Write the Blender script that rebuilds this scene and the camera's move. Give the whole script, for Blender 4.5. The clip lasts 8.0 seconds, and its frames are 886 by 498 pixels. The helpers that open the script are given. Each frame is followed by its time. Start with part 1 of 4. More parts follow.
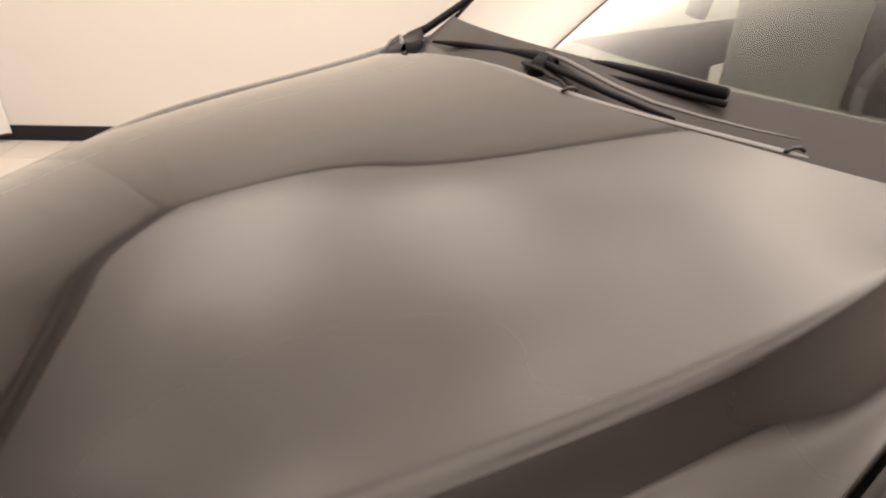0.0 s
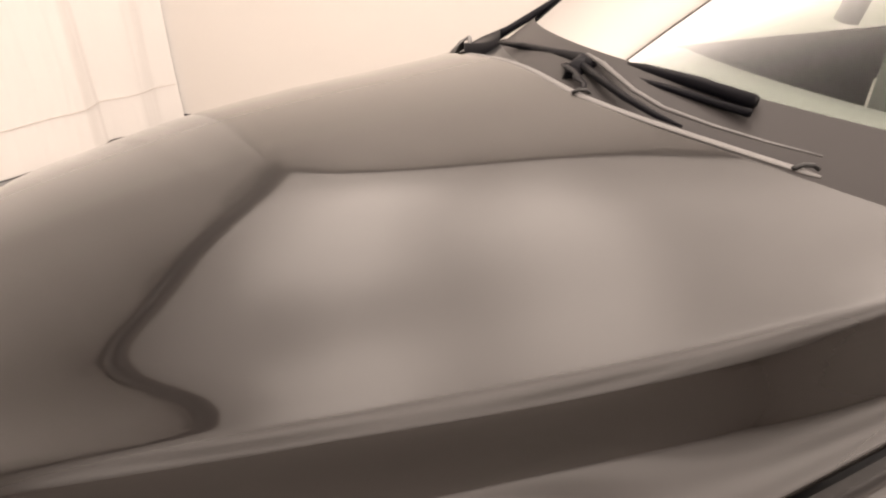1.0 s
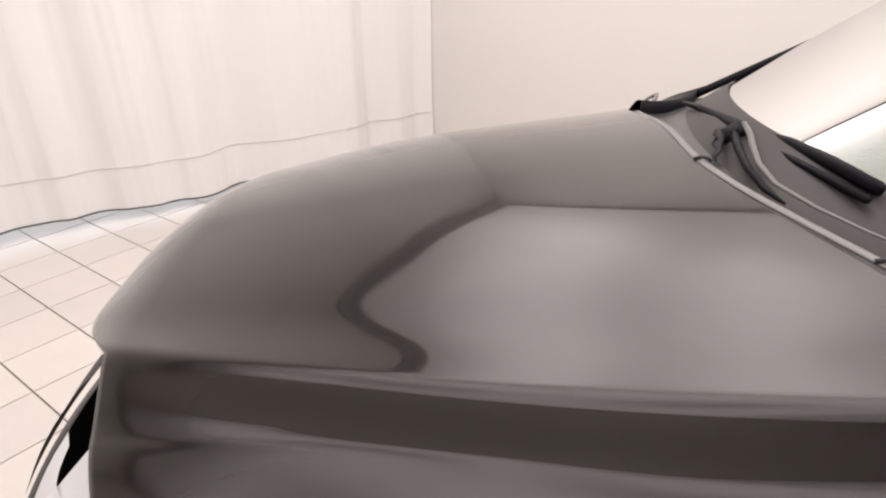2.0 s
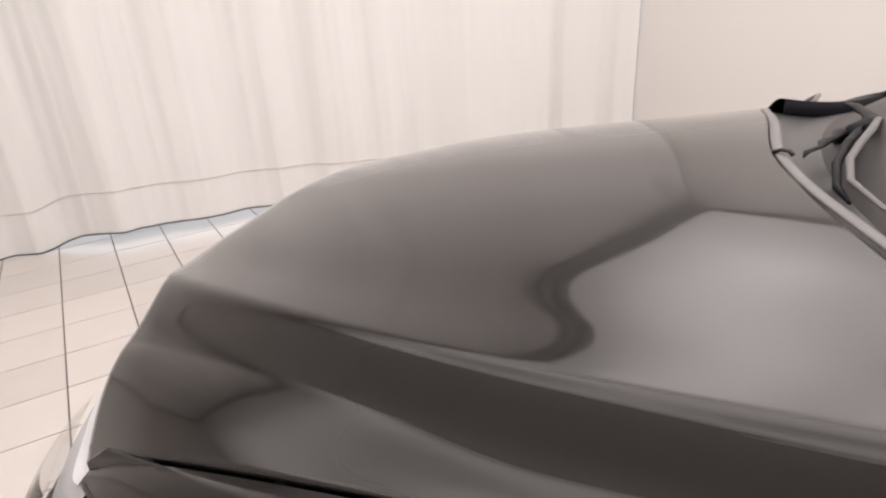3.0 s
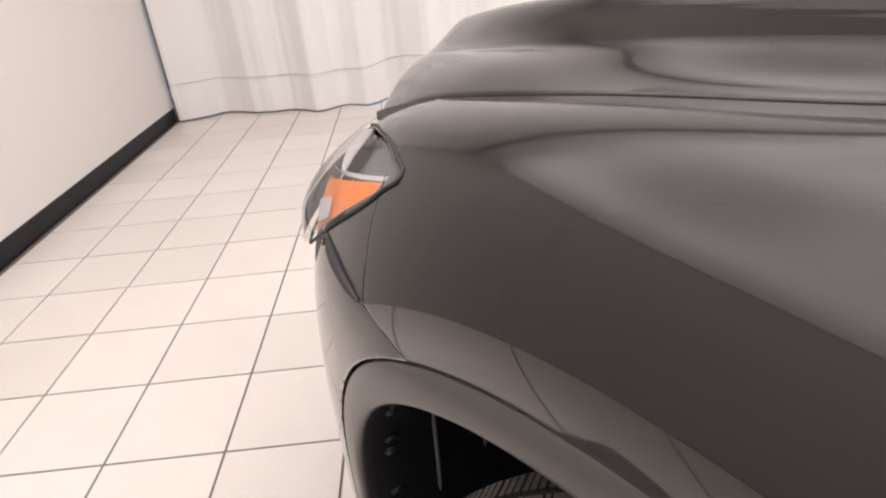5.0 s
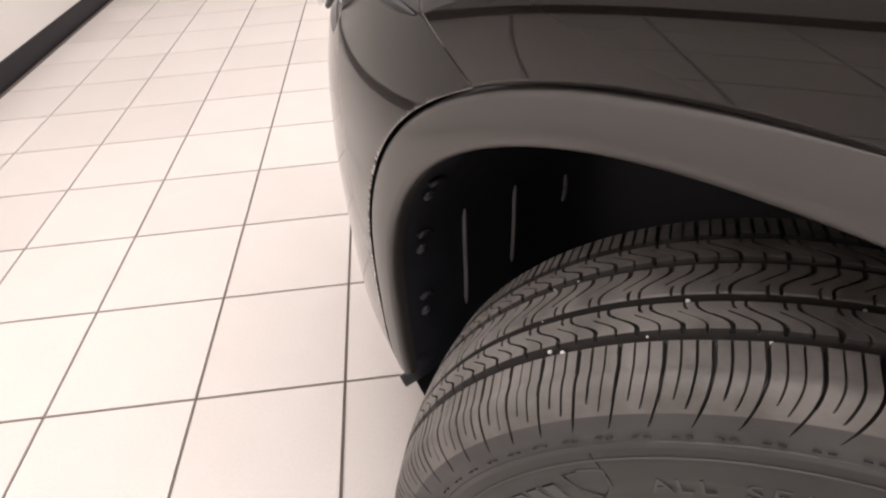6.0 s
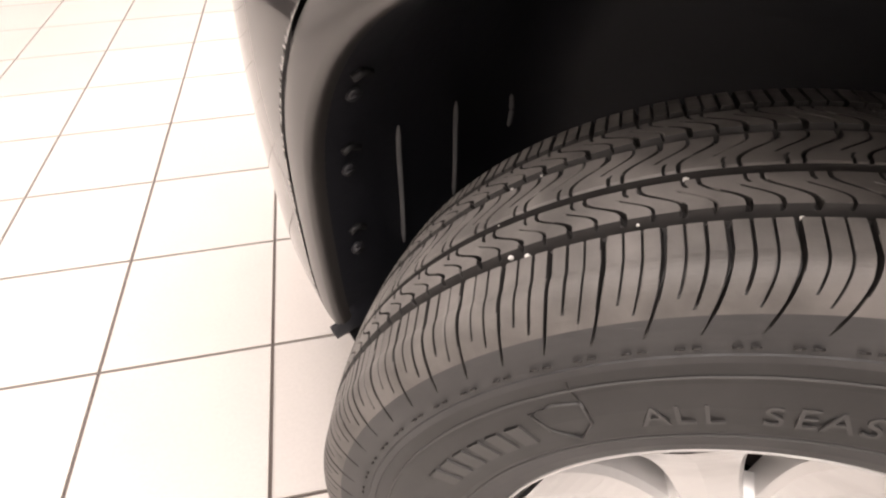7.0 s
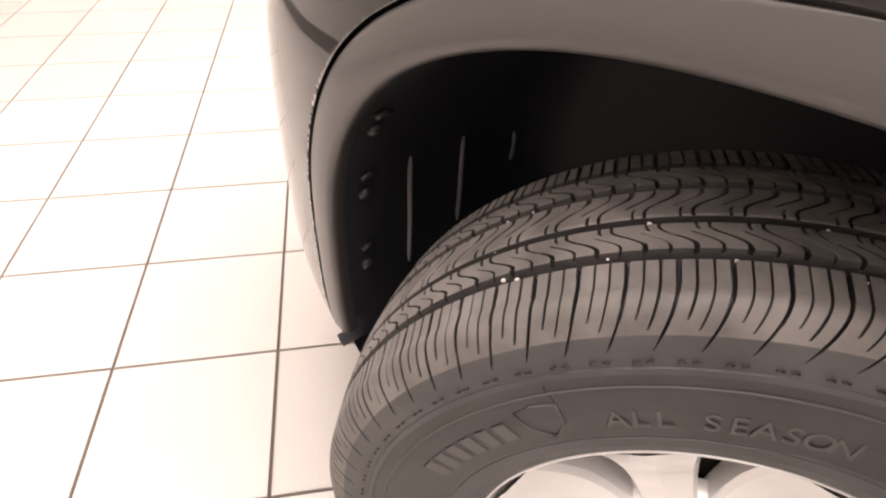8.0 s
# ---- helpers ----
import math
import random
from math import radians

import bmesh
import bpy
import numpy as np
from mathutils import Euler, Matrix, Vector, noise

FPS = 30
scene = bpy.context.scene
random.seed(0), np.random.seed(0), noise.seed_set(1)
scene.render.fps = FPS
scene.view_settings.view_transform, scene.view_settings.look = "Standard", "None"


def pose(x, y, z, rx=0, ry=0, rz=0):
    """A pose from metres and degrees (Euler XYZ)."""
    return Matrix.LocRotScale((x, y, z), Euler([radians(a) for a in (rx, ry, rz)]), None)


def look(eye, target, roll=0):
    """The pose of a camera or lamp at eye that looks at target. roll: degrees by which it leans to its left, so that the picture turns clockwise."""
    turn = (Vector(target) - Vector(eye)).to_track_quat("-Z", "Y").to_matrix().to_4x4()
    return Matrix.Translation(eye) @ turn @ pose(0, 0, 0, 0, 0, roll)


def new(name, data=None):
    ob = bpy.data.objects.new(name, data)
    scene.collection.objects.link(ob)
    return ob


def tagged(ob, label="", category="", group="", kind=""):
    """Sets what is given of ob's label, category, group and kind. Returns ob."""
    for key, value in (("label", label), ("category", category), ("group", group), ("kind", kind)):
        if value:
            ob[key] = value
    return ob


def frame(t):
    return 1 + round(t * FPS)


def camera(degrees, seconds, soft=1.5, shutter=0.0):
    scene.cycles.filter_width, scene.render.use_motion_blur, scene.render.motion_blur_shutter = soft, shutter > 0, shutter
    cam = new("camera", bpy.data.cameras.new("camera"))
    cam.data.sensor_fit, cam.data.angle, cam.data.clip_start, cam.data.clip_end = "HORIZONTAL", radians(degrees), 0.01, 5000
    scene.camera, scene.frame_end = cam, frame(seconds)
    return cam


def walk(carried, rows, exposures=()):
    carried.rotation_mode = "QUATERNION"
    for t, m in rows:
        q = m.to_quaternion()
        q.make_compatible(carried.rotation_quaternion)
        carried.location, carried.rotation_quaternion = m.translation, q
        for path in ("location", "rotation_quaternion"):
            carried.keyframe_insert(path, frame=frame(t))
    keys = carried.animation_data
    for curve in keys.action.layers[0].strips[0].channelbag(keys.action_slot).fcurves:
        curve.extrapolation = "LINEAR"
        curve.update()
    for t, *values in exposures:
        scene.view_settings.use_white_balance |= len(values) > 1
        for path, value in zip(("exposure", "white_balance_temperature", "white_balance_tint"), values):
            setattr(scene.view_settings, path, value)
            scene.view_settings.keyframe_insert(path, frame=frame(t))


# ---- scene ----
cam = camera(73.0, 8.0, soft=2.2)
PATH = [
    (0, (0.427, -0.304, 1.386), (2.161, -0.431, 0.398), 2.27),
    (0.5, (0.432, -0.446, 1.375), (2.197, -0.346, 0.440), 1.85),
    (1, (0.441, -0.556, 1.377), (2.147, -0.189, 0.399), -0.06),
    (1.5, (0.423, -0.662, 1.402), (2.052, 0.040, 0.478), -4.05),
    (1.7, (0.375, -0.720, 1.436), (1.935, 0.144, 0.530), -2.60),
    (2.8, (0.570, -0.953, 1.374), (1.614, 0.570, 0.603), -2.76),
    (3, (0.590, -1.006, 1.360), (1.523, 0.581, 0.578), -3.73),
    (3.5, (0.559, -1.136, 1.354), (1.293, 0.530, 0.525), -4.56),
    (4, (0.508, -1.261, 1.340), (1.064, 0.469, 0.504), -4.07),
    (4.5, (0.534, -1.240, 1.282), (0.876, 0.534, 0.424), -4.97),
    (4.8, (0.557, -1.150, 1.171), (0.709, 0.625, 0.262), -6.10),
    (5, (0.560, -1.127, 1.115), (0.595, 0.637, 0.174), -5.34),
    (5.2, (0.534, -1.132, 1.086), (0.545, 0.584, 0.059), -4.81),
    (6.3, (0.470, -1.108, 0.922), (0.619, 0.425, -0.354), -3.19),
    (6.5, (0.465, -1.091, 0.894), (0.672, 0.421, -0.398), -1.81),
    (7, (0.480, -1.074, 0.859), (0.747, 0.406, -0.459), -1.64),
    (7.5, (0.486, -1.080, 0.873), (0.772, 0.414, -0.425), -1.22),
    (8, (0.467, -1.124, 0.906), (0.744, 0.396, -0.364), 1.48),
]
walk(cam, [(t, look(eye, target, roll)) for t, eye, target, roll in PATH], exposures=[(0.0, -1.24, 7900, 15), (0.5, -1.33, 7800, 16), (1.0, -1.10, 7800, 17), (1.6, -1.24, 6800, 15), (3.0, -1.45, 6700, 14), (4.5, -1.36, 6550, 14), (5.2, -1.22, 6700, 15), (6.4, -1.04, 6650, 15), (7.0, -0.72, 6850, 15), (7.5, -0.56, 6900, 15), (8.0, -0.66, 7100, 19)])

# ---- light ----
world = bpy.data.worlds.new("world")
scene.world = world
world.use_nodes = True
sky = world.node_tree.nodes.new("ShaderNodeTexSky")
sky.sky_type, sky.sun_disc, sky.sun_elevation, sky.sun_rotation = "NISHITA", False, radians(38), radians(20)
world.node_tree.links.new(sky.outputs["Color"], world.node_tree.nodes["Background"].inputs["Color"])
world.node_tree.nodes["Background"].inputs["Strength"].default_value = 0.1

ROOM_L, ROOM_R, ROOM_B, ROOM_F, CEIL = -1.262, 4.256, -4.6, 4.45, 3.527


def area_lamp(name, m, sx, sy, watts, colour):
    d = bpy.data.lights.new(name, "AREA")
    d.shape, d.size, d.size_y, d.energy, d.color = "RECTANGLE", sx, sy, watts, colour
    ob = new(name, d)
    ob.matrix_world = m
    return ob


# ---- materials ----
def material(name, colour, rough=0.5, metal=0.0, **more):
    m = bpy.data.materials.new(name)
    m.use_nodes = True
    b = m.node_tree.nodes["Principled BSDF"]
    b.inputs["Base Color"].default_value = (*colour, 1)
    b.inputs["Roughness"].default_value = rough
    b.inputs["Metallic"].default_value = metal
    for k, v in more.items():
        b.inputs[k.replace("_", " ")].default_value = v
    return m


def node(m, kind, **inputs):
    n = m.node_tree.nodes.new(kind)
    for k, v in inputs.items():
        n.inputs[k.replace("_", " ")].default_value = v
    return n


def link(m, a, b):
    m.node_tree.links.new(a, b)


def shader(m):
    return m.node_tree.nodes["Principled BSDF"]


def mottle(m, scale, low, high, detail=4.0, vector=None):
    """Noise between two base colours."""
    n = node(m, "ShaderNodeTexNoise", Scale=scale, Detail=detail)
    r = m.node_tree.nodes.new("ShaderNodeValToRGB")
    r.color_ramp.elements[0].color, r.color_ramp.elements[1].color = (*low, 1), (*high, 1)
    r.color_ramp.elements[0].position, r.color_ramp.elements[1].position = 0.3, 0.7
    c = m.node_tree.nodes.new("ShaderNodeTexCoord")
    link(m, c.outputs["Object"], n.inputs["Vector"])
    link(m, n.outputs["Fac"], r.inputs["Fac"])
    link(m, r.outputs["Color"], shader(m).inputs["Base Color"])
    return n


def bump(m, scale, strength, distance=0.002, detail=3.0):
    n = node(m, "ShaderNodeTexNoise", Scale=scale, Detail=detail)
    c = m.node_tree.nodes.new("ShaderNodeTexCoord")
    link(m, c.outputs["Object"], n.inputs["Vector"])
    b = node(m, "ShaderNodeBump", Strength=strength, Distance=distance)
    link(m, n.outputs["Fac"], b.inputs["Height"])
    link(m, b.outputs["Normal"], shader(m).inputs["Normal"])


PAINT = material("car_paint", (0.0075, 0.0055, 0.0050), 0.36, 0.6, Specular_IOR_Level=0.1, Coat_Weight=1.0, Coat_IOR=1.42, Coat_Roughness=0.03)
FLARE = material("flare_paint", (0.056, 0.0515, 0.049), 0.42, 0.2, Coat_Weight=0.35, Coat_IOR=1.45, Coat_Roughness=0.12)
BLACK = material("black_plastic", (0.012, 0.012, 0.013), 0.55)
bump(BLACK, 400, 0.25, 0.0006)
LINER = material("wheel_liner", (0.016, 0.0168, 0.0215), 0.55)
bump(LINER, 60, 0.3, 0.002)
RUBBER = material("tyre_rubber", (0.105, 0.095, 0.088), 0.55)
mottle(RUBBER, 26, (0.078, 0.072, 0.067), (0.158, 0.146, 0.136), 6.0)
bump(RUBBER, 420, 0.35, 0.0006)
# near-black for the cuts: less dust, and their shade put into the colour
GROOVED = material("dark_rubber", (0.018, 0.016, 0.015), 0.5)
BANDRUB = material("sidewall_band", (0.06, 0.056, 0.054), 0.45)
mottle(BANDRUB, 20, (0.017, 0.0168, 0.0168), (0.028, 0.0275, 0.0275), 5.0)
FLANK = material("sidewall_rubber", (0.10, 0.094, 0.09), 0.5)
mottle(FLANK, 14, (0.034, 0.0335, 0.034), (0.056, 0.0552, 0.0555), 6.0)
ALLOY = material("alloy", (0.74, 0.73, 0.72), 0.33, 0.35, Coat_Weight=0.6)
WALL = material("wall_paint", (0.64, 0.615, 0.59), 0.6)
bump(WALL, 160, 0.12, 0.001)


def tile_material(name, source, output):
    """Glazed cream tile, each a little different, with faint clouding and scuffs."""
    m = material(name, (0.565, 0.528, 0.494), 0.32)
    c = m.node_tree.nodes.new("ShaderNodeTexCoord")
    info = m.node_tree.nodes.new(source)
    n = node(m, "ShaderNodeTexNoise", Scale=7.0, Detail=5.0)
    fine = node(m, "ShaderNodeTexNoise", Scale=160.0, Detail=2.0)
    g = m.node_tree.nodes.new("ShaderNodeNewGeometry")
    link(m, g.outputs["Position"], n.inputs["Vector"])
    link(m, g.outputs["Position"], fine.inputs["Vector"])
    a = node(m, "ShaderNodeMapRange", To_Min=0.94, To_Max=1.05)
    link(m, info.outputs[output], a.inputs["Value"])
    b = node(m, "ShaderNodeMapRange", From_Min=0.3, From_Max=0.7, To_Min=0.975, To_Max=1.015)
    link(m, n.outputs["Fac"], b.inputs["Value"])
    d = node(m, "ShaderNodeMapRange", From_Min=0.25, From_Max=0.75, To_Min=0.97, To_Max=1.03)
    link(m, fine.outputs["Fac"], d.inputs["Value"])
    last = a.outputs["Result"]
    for other in (b, d):
        p = m.node_tree.nodes.new("ShaderNodeMath")
        p.operation = "MULTIPLY"
        link(m, last, p.inputs[0])
        link(m, other.outputs["Result"], p.inputs[1])
        last = p.outputs[0]
    s = node(m, "ShaderNodeVectorMath")
    s.operation = "SCALE"
    s.inputs[0].default_value = (0.565, 0.528, 0.494)
    link(m, last, s.inputs["Scale"])
    link(m, s.outputs[0], shader(m).inputs["Base Color"])
    r = node(m, "ShaderNodeMapRange", From_Min=0.3, From_Max=0.7, To_Min=0.29, To_Max=0.35)
    link(m, n.outputs["Fac"], r.inputs["Value"])
    link(m, r.outputs["Result"], shader(m).inputs["Roughness"])
    return m


TILE = tile_material("floor_tile", "ShaderNodeObjectInfo", "Random")
FARTILE = tile_material("far_floor_tile", "ShaderNodeNewGeometry", "Random Per Island")
GROUT = material("grout", (0.115, 0.093, 0.082), 0.85)
BASE = material("base_rubber", (0.012, 0.011, 0.014), 0.4, Specular_IOR_Level=0.2)
CEILING = material("ceiling_board", (0.66, 0.65, 0.64), 0.8)


def thin_glass(name, tint, ior):
    """A thin pane: clear, with mirror gloss by Fresnel."""
    m = bpy.data.materials.new(name)
    m.use_nodes = True
    t = node(m, "ShaderNodeBsdfTransparent", Color=(*tint, 1))
    g = node(m, "ShaderNodeBsdfGlossy", Roughness=0.015)
    f = node(m, "ShaderNodeFresnel", IOR=ior)
    x = m.node_tree.nodes.new("ShaderNodeMixShader")
    link(m, f.outputs["Fac"], x.inputs["Fac"])
    link(m, t.outputs["BSDF"], x.inputs[1])
    link(m, g.outputs["BSDF"], x.inputs[2])
    link(m, x.outputs["Shader"], m.node_tree.nodes["Material Output"].inputs["Surface"])
    return m


GLASS = thin_glass("windshield_glass", (0.80, 0.86, 0.81), 1.14)
LENS = thin_glass("lamp_lens", (0.93, 0.94, 0.94), 1.4)
AMBER = material("amber_reflector", (0.95, 0.27, 0.05), 0.3, 0.0, Coat_Weight=0.6)
CHROME = material("chrome", (0.52, 0.52, 0.53), 0.35, 0.25)
LAMPGREY = material("lamp_housing", (0.22, 0.23, 0.245), 0.35, 0.2)
TRIM = material("interior_trim", (0.20, 0.20, 0.195), 0.7)
PALETRIM = material("pale_trim", (0.34, 0.35, 0.325), 0.7)
SEATM = material("seat_cloth", (0.24, 0.245, 0.235), 0.9)


# ---- helpers for things ----
def mesh_object(name, bm, mat, parent=None, label="", smooth=True):
    me = bpy.data.meshes.new(name)
    bm.normal_update()
    bm.to_mesh(me)
    bm.free()
    if smooth:
        for p in me.polygons:
            p.use_smooth = True
    me.materials.append(mat)
    ob = new(name, me)
    if parent is not None:
        ob.parent = parent
    if label:
        ob["label"] = label
    return ob


def part(name, bm, mat, parent, label="", smooth=True):
    return mesh_object(name, bm, mat, parent, label, smooth)


def grid_bm(rows, closed=False, bm=None):
    """A sheet through rows of points."""
    bm = bm or bmesh.new()
    vs = [[bm.verts.new(p) for p in row] for row in rows]
    for a, b in zip(vs, vs[1:]):
        n = len(a)
        for k in range(n if closed else n - 1):
            quad = [a[k], a[(k + 1) % n], b[(k + 1) % n], b[k]]
            bm.faces.new(quad)
    return bm


def box_bm(lo, hi, bevel=0.0, seg=2, bm=None):
    own = bmesh.new()
    bmesh.ops.create_cube(own, size=1)
    for v in own.verts:
        v.co = Vector([lo[i] + (v.co[i] + 0.5) * (hi[i] - lo[i]) for i in range(3)])
    if bevel:
        bmesh.ops.bevel(own, geom=own.edges[:], offset=bevel, segments=seg, affect="EDGES", profile=0.5)
    if bm is None:
        return own
    me = bpy.data.meshes.new("tmp")
    own.to_mesh(me)
    own.free()
    bm.from_mesh(me)
    bpy.data.meshes.remove(me)
    return bm


def tube_bm(points, radius, sides=8, bm=None, flat=1.0):
    """A round bar along points; radius may be a list."""
    bm = bm or bmesh.new()
    pts = [Vector(p) for p in points]
    rings = []
    for i, p in enumerate(pts):
        d = (pts[min(i + 1, len(pts) - 1)] - pts[max(i - 1, 0)]).normalized()
        side = d.cross(Vector((0, 0, 1)))
        side = side.normalized() if side.length > 1e-4 else Vector((1, 0, 0))
        up = side.cross(d)
        r = radius[i] if isinstance(radius, (list, tuple)) else radius
        rings.append([bm.verts.new(p + (side * math.cos(a) + up * math.sin(a) * flat) * r) for a in [2 * math.pi * k / sides for k in range(sides)]])
    for a, b in zip(rings, rings[1:]):
        for k in range(sides):
            bm.faces.new([a[k], a[(k + 1) % sides], b[(k + 1) % sides], b[k]])
    bm.faces.new(rings[0][::-1])
    bm.faces.new(rings[-1])
    return bm


def lerp(a, b, t):
    return a + (b - a) * t


def smooth(t):
    t = min(max(t, 0.0), 1.0)
    return t * t * (3 - 2 * t)


def curve(x, xs, ys):
    """Piecewise cubic through a few knots."""
    if x <= xs[0]:
        return ys[0]
    for i in range(len(xs) - 1):
        if x <= xs[i + 1]:
            h = xs[i + 1] - xs[i]
            t = (x - xs[i]) / h
            s0 = (ys[i + 1] - ys[max(i - 1, 0)]) / (xs[i + 1] - xs[max(i - 1, 0)])
            j = min(i + 2, len(xs) - 1)
            s1 = (ys[j] - ys[i]) / (xs[j] - xs[i])
            return (2 * t**3 - 3 * t * t + 1) * ys[i] + (t**3 - 2 * t * t + t) * h * s0 + (-2 * t**3 + 3 * t * t) * ys[i + 1] + (t**3 - t * t) * h * s1
    return ys[-1]


def spline(c, t):
    """Smooth curve over t from 0 to 1 with even control values c."""
    n = len(c) - 3
    t = min(max(t, 0.0), 1.0) * n
    i = min(int(t), n - 1)
    f = t - i
    return ((1 - f) ** 3 * c[i] + (3 * f**3 - 6 * f * f + 4) * c[i + 1] + (-3 * f**3 + 3 * f * f + 3 * f + 1) * c[i + 2] + f**3 * c[i + 3]) / 6


def curtain_y(x):
    """The curtain's line on the floor, coming forward towards the east wall."""
    return spline((3.5546, 3.476, 3.2407, 2.5206, 1.8232, 1.1078), (x + 1.3) / 6.6)


# ---- room ----
def slab(name, lo, hi, mat, label, category):
    ob = mesh_object(name, box_bm(lo, hi), mat, smooth=False)
    return tagged(ob, label, category, kind="structure")


slab("floor", (ROOM_L - 0.2, ROOM_B - 0.2, -0.15), (ROOM_R + 0.2, ROOM_F + 0.2, -0.003), GROUT, "tiled floor with brown grout joints", "floor")
slab("wall_west", (ROOM_L - 0.15, ROOM_B - 0.2, 0), (ROOM_L, ROOM_F + 0.2, CEIL), WALL, "plain white painted side wall", "wall")
slab("wall_east", (ROOM_R, ROOM_B - 0.2, 0), (ROOM_R + 0.15, ROOM_F + 0.2, CEIL), WALL, "plain warm white painted side wall", "wall")
slab("wall_south", (ROOM_L, ROOM_B - 0.15, 0), (ROOM_R, ROOM_B, CEIL), WALL, "plain white painted wall behind the camera", "wall")
slab("ceiling", (ROOM_L - 0.15, ROOM_B - 0.2, CEIL), (ROOM_R + 0.15, ROOM_F + 0.2, CEIL + 0.15), CEILING, "flat white ceiling", "ceiling")
# glazed front behind the curtain
OPEN = (-0.4, 4.0, 2.35)
slab("wall_north_west", (ROOM_L, ROOM_F, 0), (OPEN[0], ROOM_F + 0.15, CEIL), WALL, "white wall beside the glazed front", "wall")
slab("wall_north_east", (OPEN[1], ROOM_F, 0), (ROOM_R, ROOM_F + 0.15, CEIL), WALL, "white wall beside the glazed front", "wall")
slab("wall_north_lintel", (OPEN[0], ROOM_F, OPEN[2]), (OPEN[1], ROOM_F + 0.15, CEIL), WALL, "white lintel over the glazed front", "wall")
area_lamp("daylight", look((1.8, ROOM_F + 0.1, 1.2), (1.8, 0, 0.6)), 4.2, 2.2, 110, (0.86, 0.93, 1.0))
tagged(mesh_object("ground", box_bm((-30, ROOM_F + 0.2, -0.3), (30, 60, -0.16)), GROUT, smooth=False), "pale ground outside the glazed front", "ground", kind="structure")


def baseboard(name, lo, hi):
    ob = mesh_object(name, box_bm(lo, hi, 0.003, 1), BASE, smooth=False)
    tagged(ob, "black rubber cove base along the wall", "baseboard", kind="structure")


baseboard("baseboard_west", (ROOM_L - 0.005, ROOM_B, 0), (ROOM_L + 0.008, ROOM_F, 0.1))
baseboard("baseboard_east", (ROOM_R - 0.008, ROOM_B, 0), (ROOM_R + 0.005, ROOM_F, 0.1))
baseboard("baseboard_south", (ROOM_L, ROOM_B - 0.005, 0), (ROOM_R, ROOM_B + 0.008, 0.1))

# unseen bright ceiling, inferred from the hood's reflections, built as backlit stretched fabric
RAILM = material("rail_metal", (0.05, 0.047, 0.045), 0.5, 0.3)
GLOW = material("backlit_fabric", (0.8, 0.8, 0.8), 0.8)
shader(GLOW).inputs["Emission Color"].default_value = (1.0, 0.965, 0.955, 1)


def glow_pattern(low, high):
    """Brightness painted into the fabric's emission: soft broad patches, dim towards the frame."""
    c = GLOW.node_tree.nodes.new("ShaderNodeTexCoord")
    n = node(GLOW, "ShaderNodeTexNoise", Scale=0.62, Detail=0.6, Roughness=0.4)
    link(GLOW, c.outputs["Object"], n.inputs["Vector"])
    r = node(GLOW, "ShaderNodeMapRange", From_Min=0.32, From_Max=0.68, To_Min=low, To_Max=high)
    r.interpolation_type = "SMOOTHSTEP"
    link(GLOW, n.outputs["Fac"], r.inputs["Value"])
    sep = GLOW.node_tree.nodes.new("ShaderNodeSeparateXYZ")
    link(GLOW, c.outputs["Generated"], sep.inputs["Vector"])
    # emission raised to the east, to suit the reflection in the hood
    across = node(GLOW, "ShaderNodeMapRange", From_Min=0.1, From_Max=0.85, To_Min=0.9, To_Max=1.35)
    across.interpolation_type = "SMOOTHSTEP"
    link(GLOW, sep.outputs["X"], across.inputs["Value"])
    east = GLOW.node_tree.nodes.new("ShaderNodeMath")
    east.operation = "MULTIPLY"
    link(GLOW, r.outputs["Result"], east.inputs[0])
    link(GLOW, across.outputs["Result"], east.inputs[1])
    # emission lowered towards the curtain for the same reflection
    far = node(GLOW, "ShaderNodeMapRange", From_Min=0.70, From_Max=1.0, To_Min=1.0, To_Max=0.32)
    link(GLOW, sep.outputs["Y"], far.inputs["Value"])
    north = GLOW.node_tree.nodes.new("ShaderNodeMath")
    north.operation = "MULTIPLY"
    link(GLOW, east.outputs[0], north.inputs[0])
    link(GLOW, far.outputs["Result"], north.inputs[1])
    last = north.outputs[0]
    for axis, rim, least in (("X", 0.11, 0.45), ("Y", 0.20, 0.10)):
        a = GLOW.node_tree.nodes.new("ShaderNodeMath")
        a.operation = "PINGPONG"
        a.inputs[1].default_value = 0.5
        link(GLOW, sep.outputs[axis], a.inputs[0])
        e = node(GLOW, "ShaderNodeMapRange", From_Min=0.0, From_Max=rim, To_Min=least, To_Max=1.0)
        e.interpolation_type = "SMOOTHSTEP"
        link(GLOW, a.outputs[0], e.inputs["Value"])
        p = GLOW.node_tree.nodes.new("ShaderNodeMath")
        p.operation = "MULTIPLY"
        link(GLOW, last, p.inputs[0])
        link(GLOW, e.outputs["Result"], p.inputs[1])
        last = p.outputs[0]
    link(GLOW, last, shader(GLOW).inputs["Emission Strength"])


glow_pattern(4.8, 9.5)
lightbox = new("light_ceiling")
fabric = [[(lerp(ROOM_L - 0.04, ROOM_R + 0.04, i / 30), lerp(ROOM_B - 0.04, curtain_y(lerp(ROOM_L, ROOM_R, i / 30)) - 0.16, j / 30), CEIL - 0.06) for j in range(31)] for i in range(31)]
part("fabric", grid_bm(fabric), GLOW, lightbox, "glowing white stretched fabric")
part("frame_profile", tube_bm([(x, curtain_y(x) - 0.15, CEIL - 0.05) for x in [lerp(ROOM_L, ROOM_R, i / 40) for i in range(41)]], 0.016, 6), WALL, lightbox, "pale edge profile")
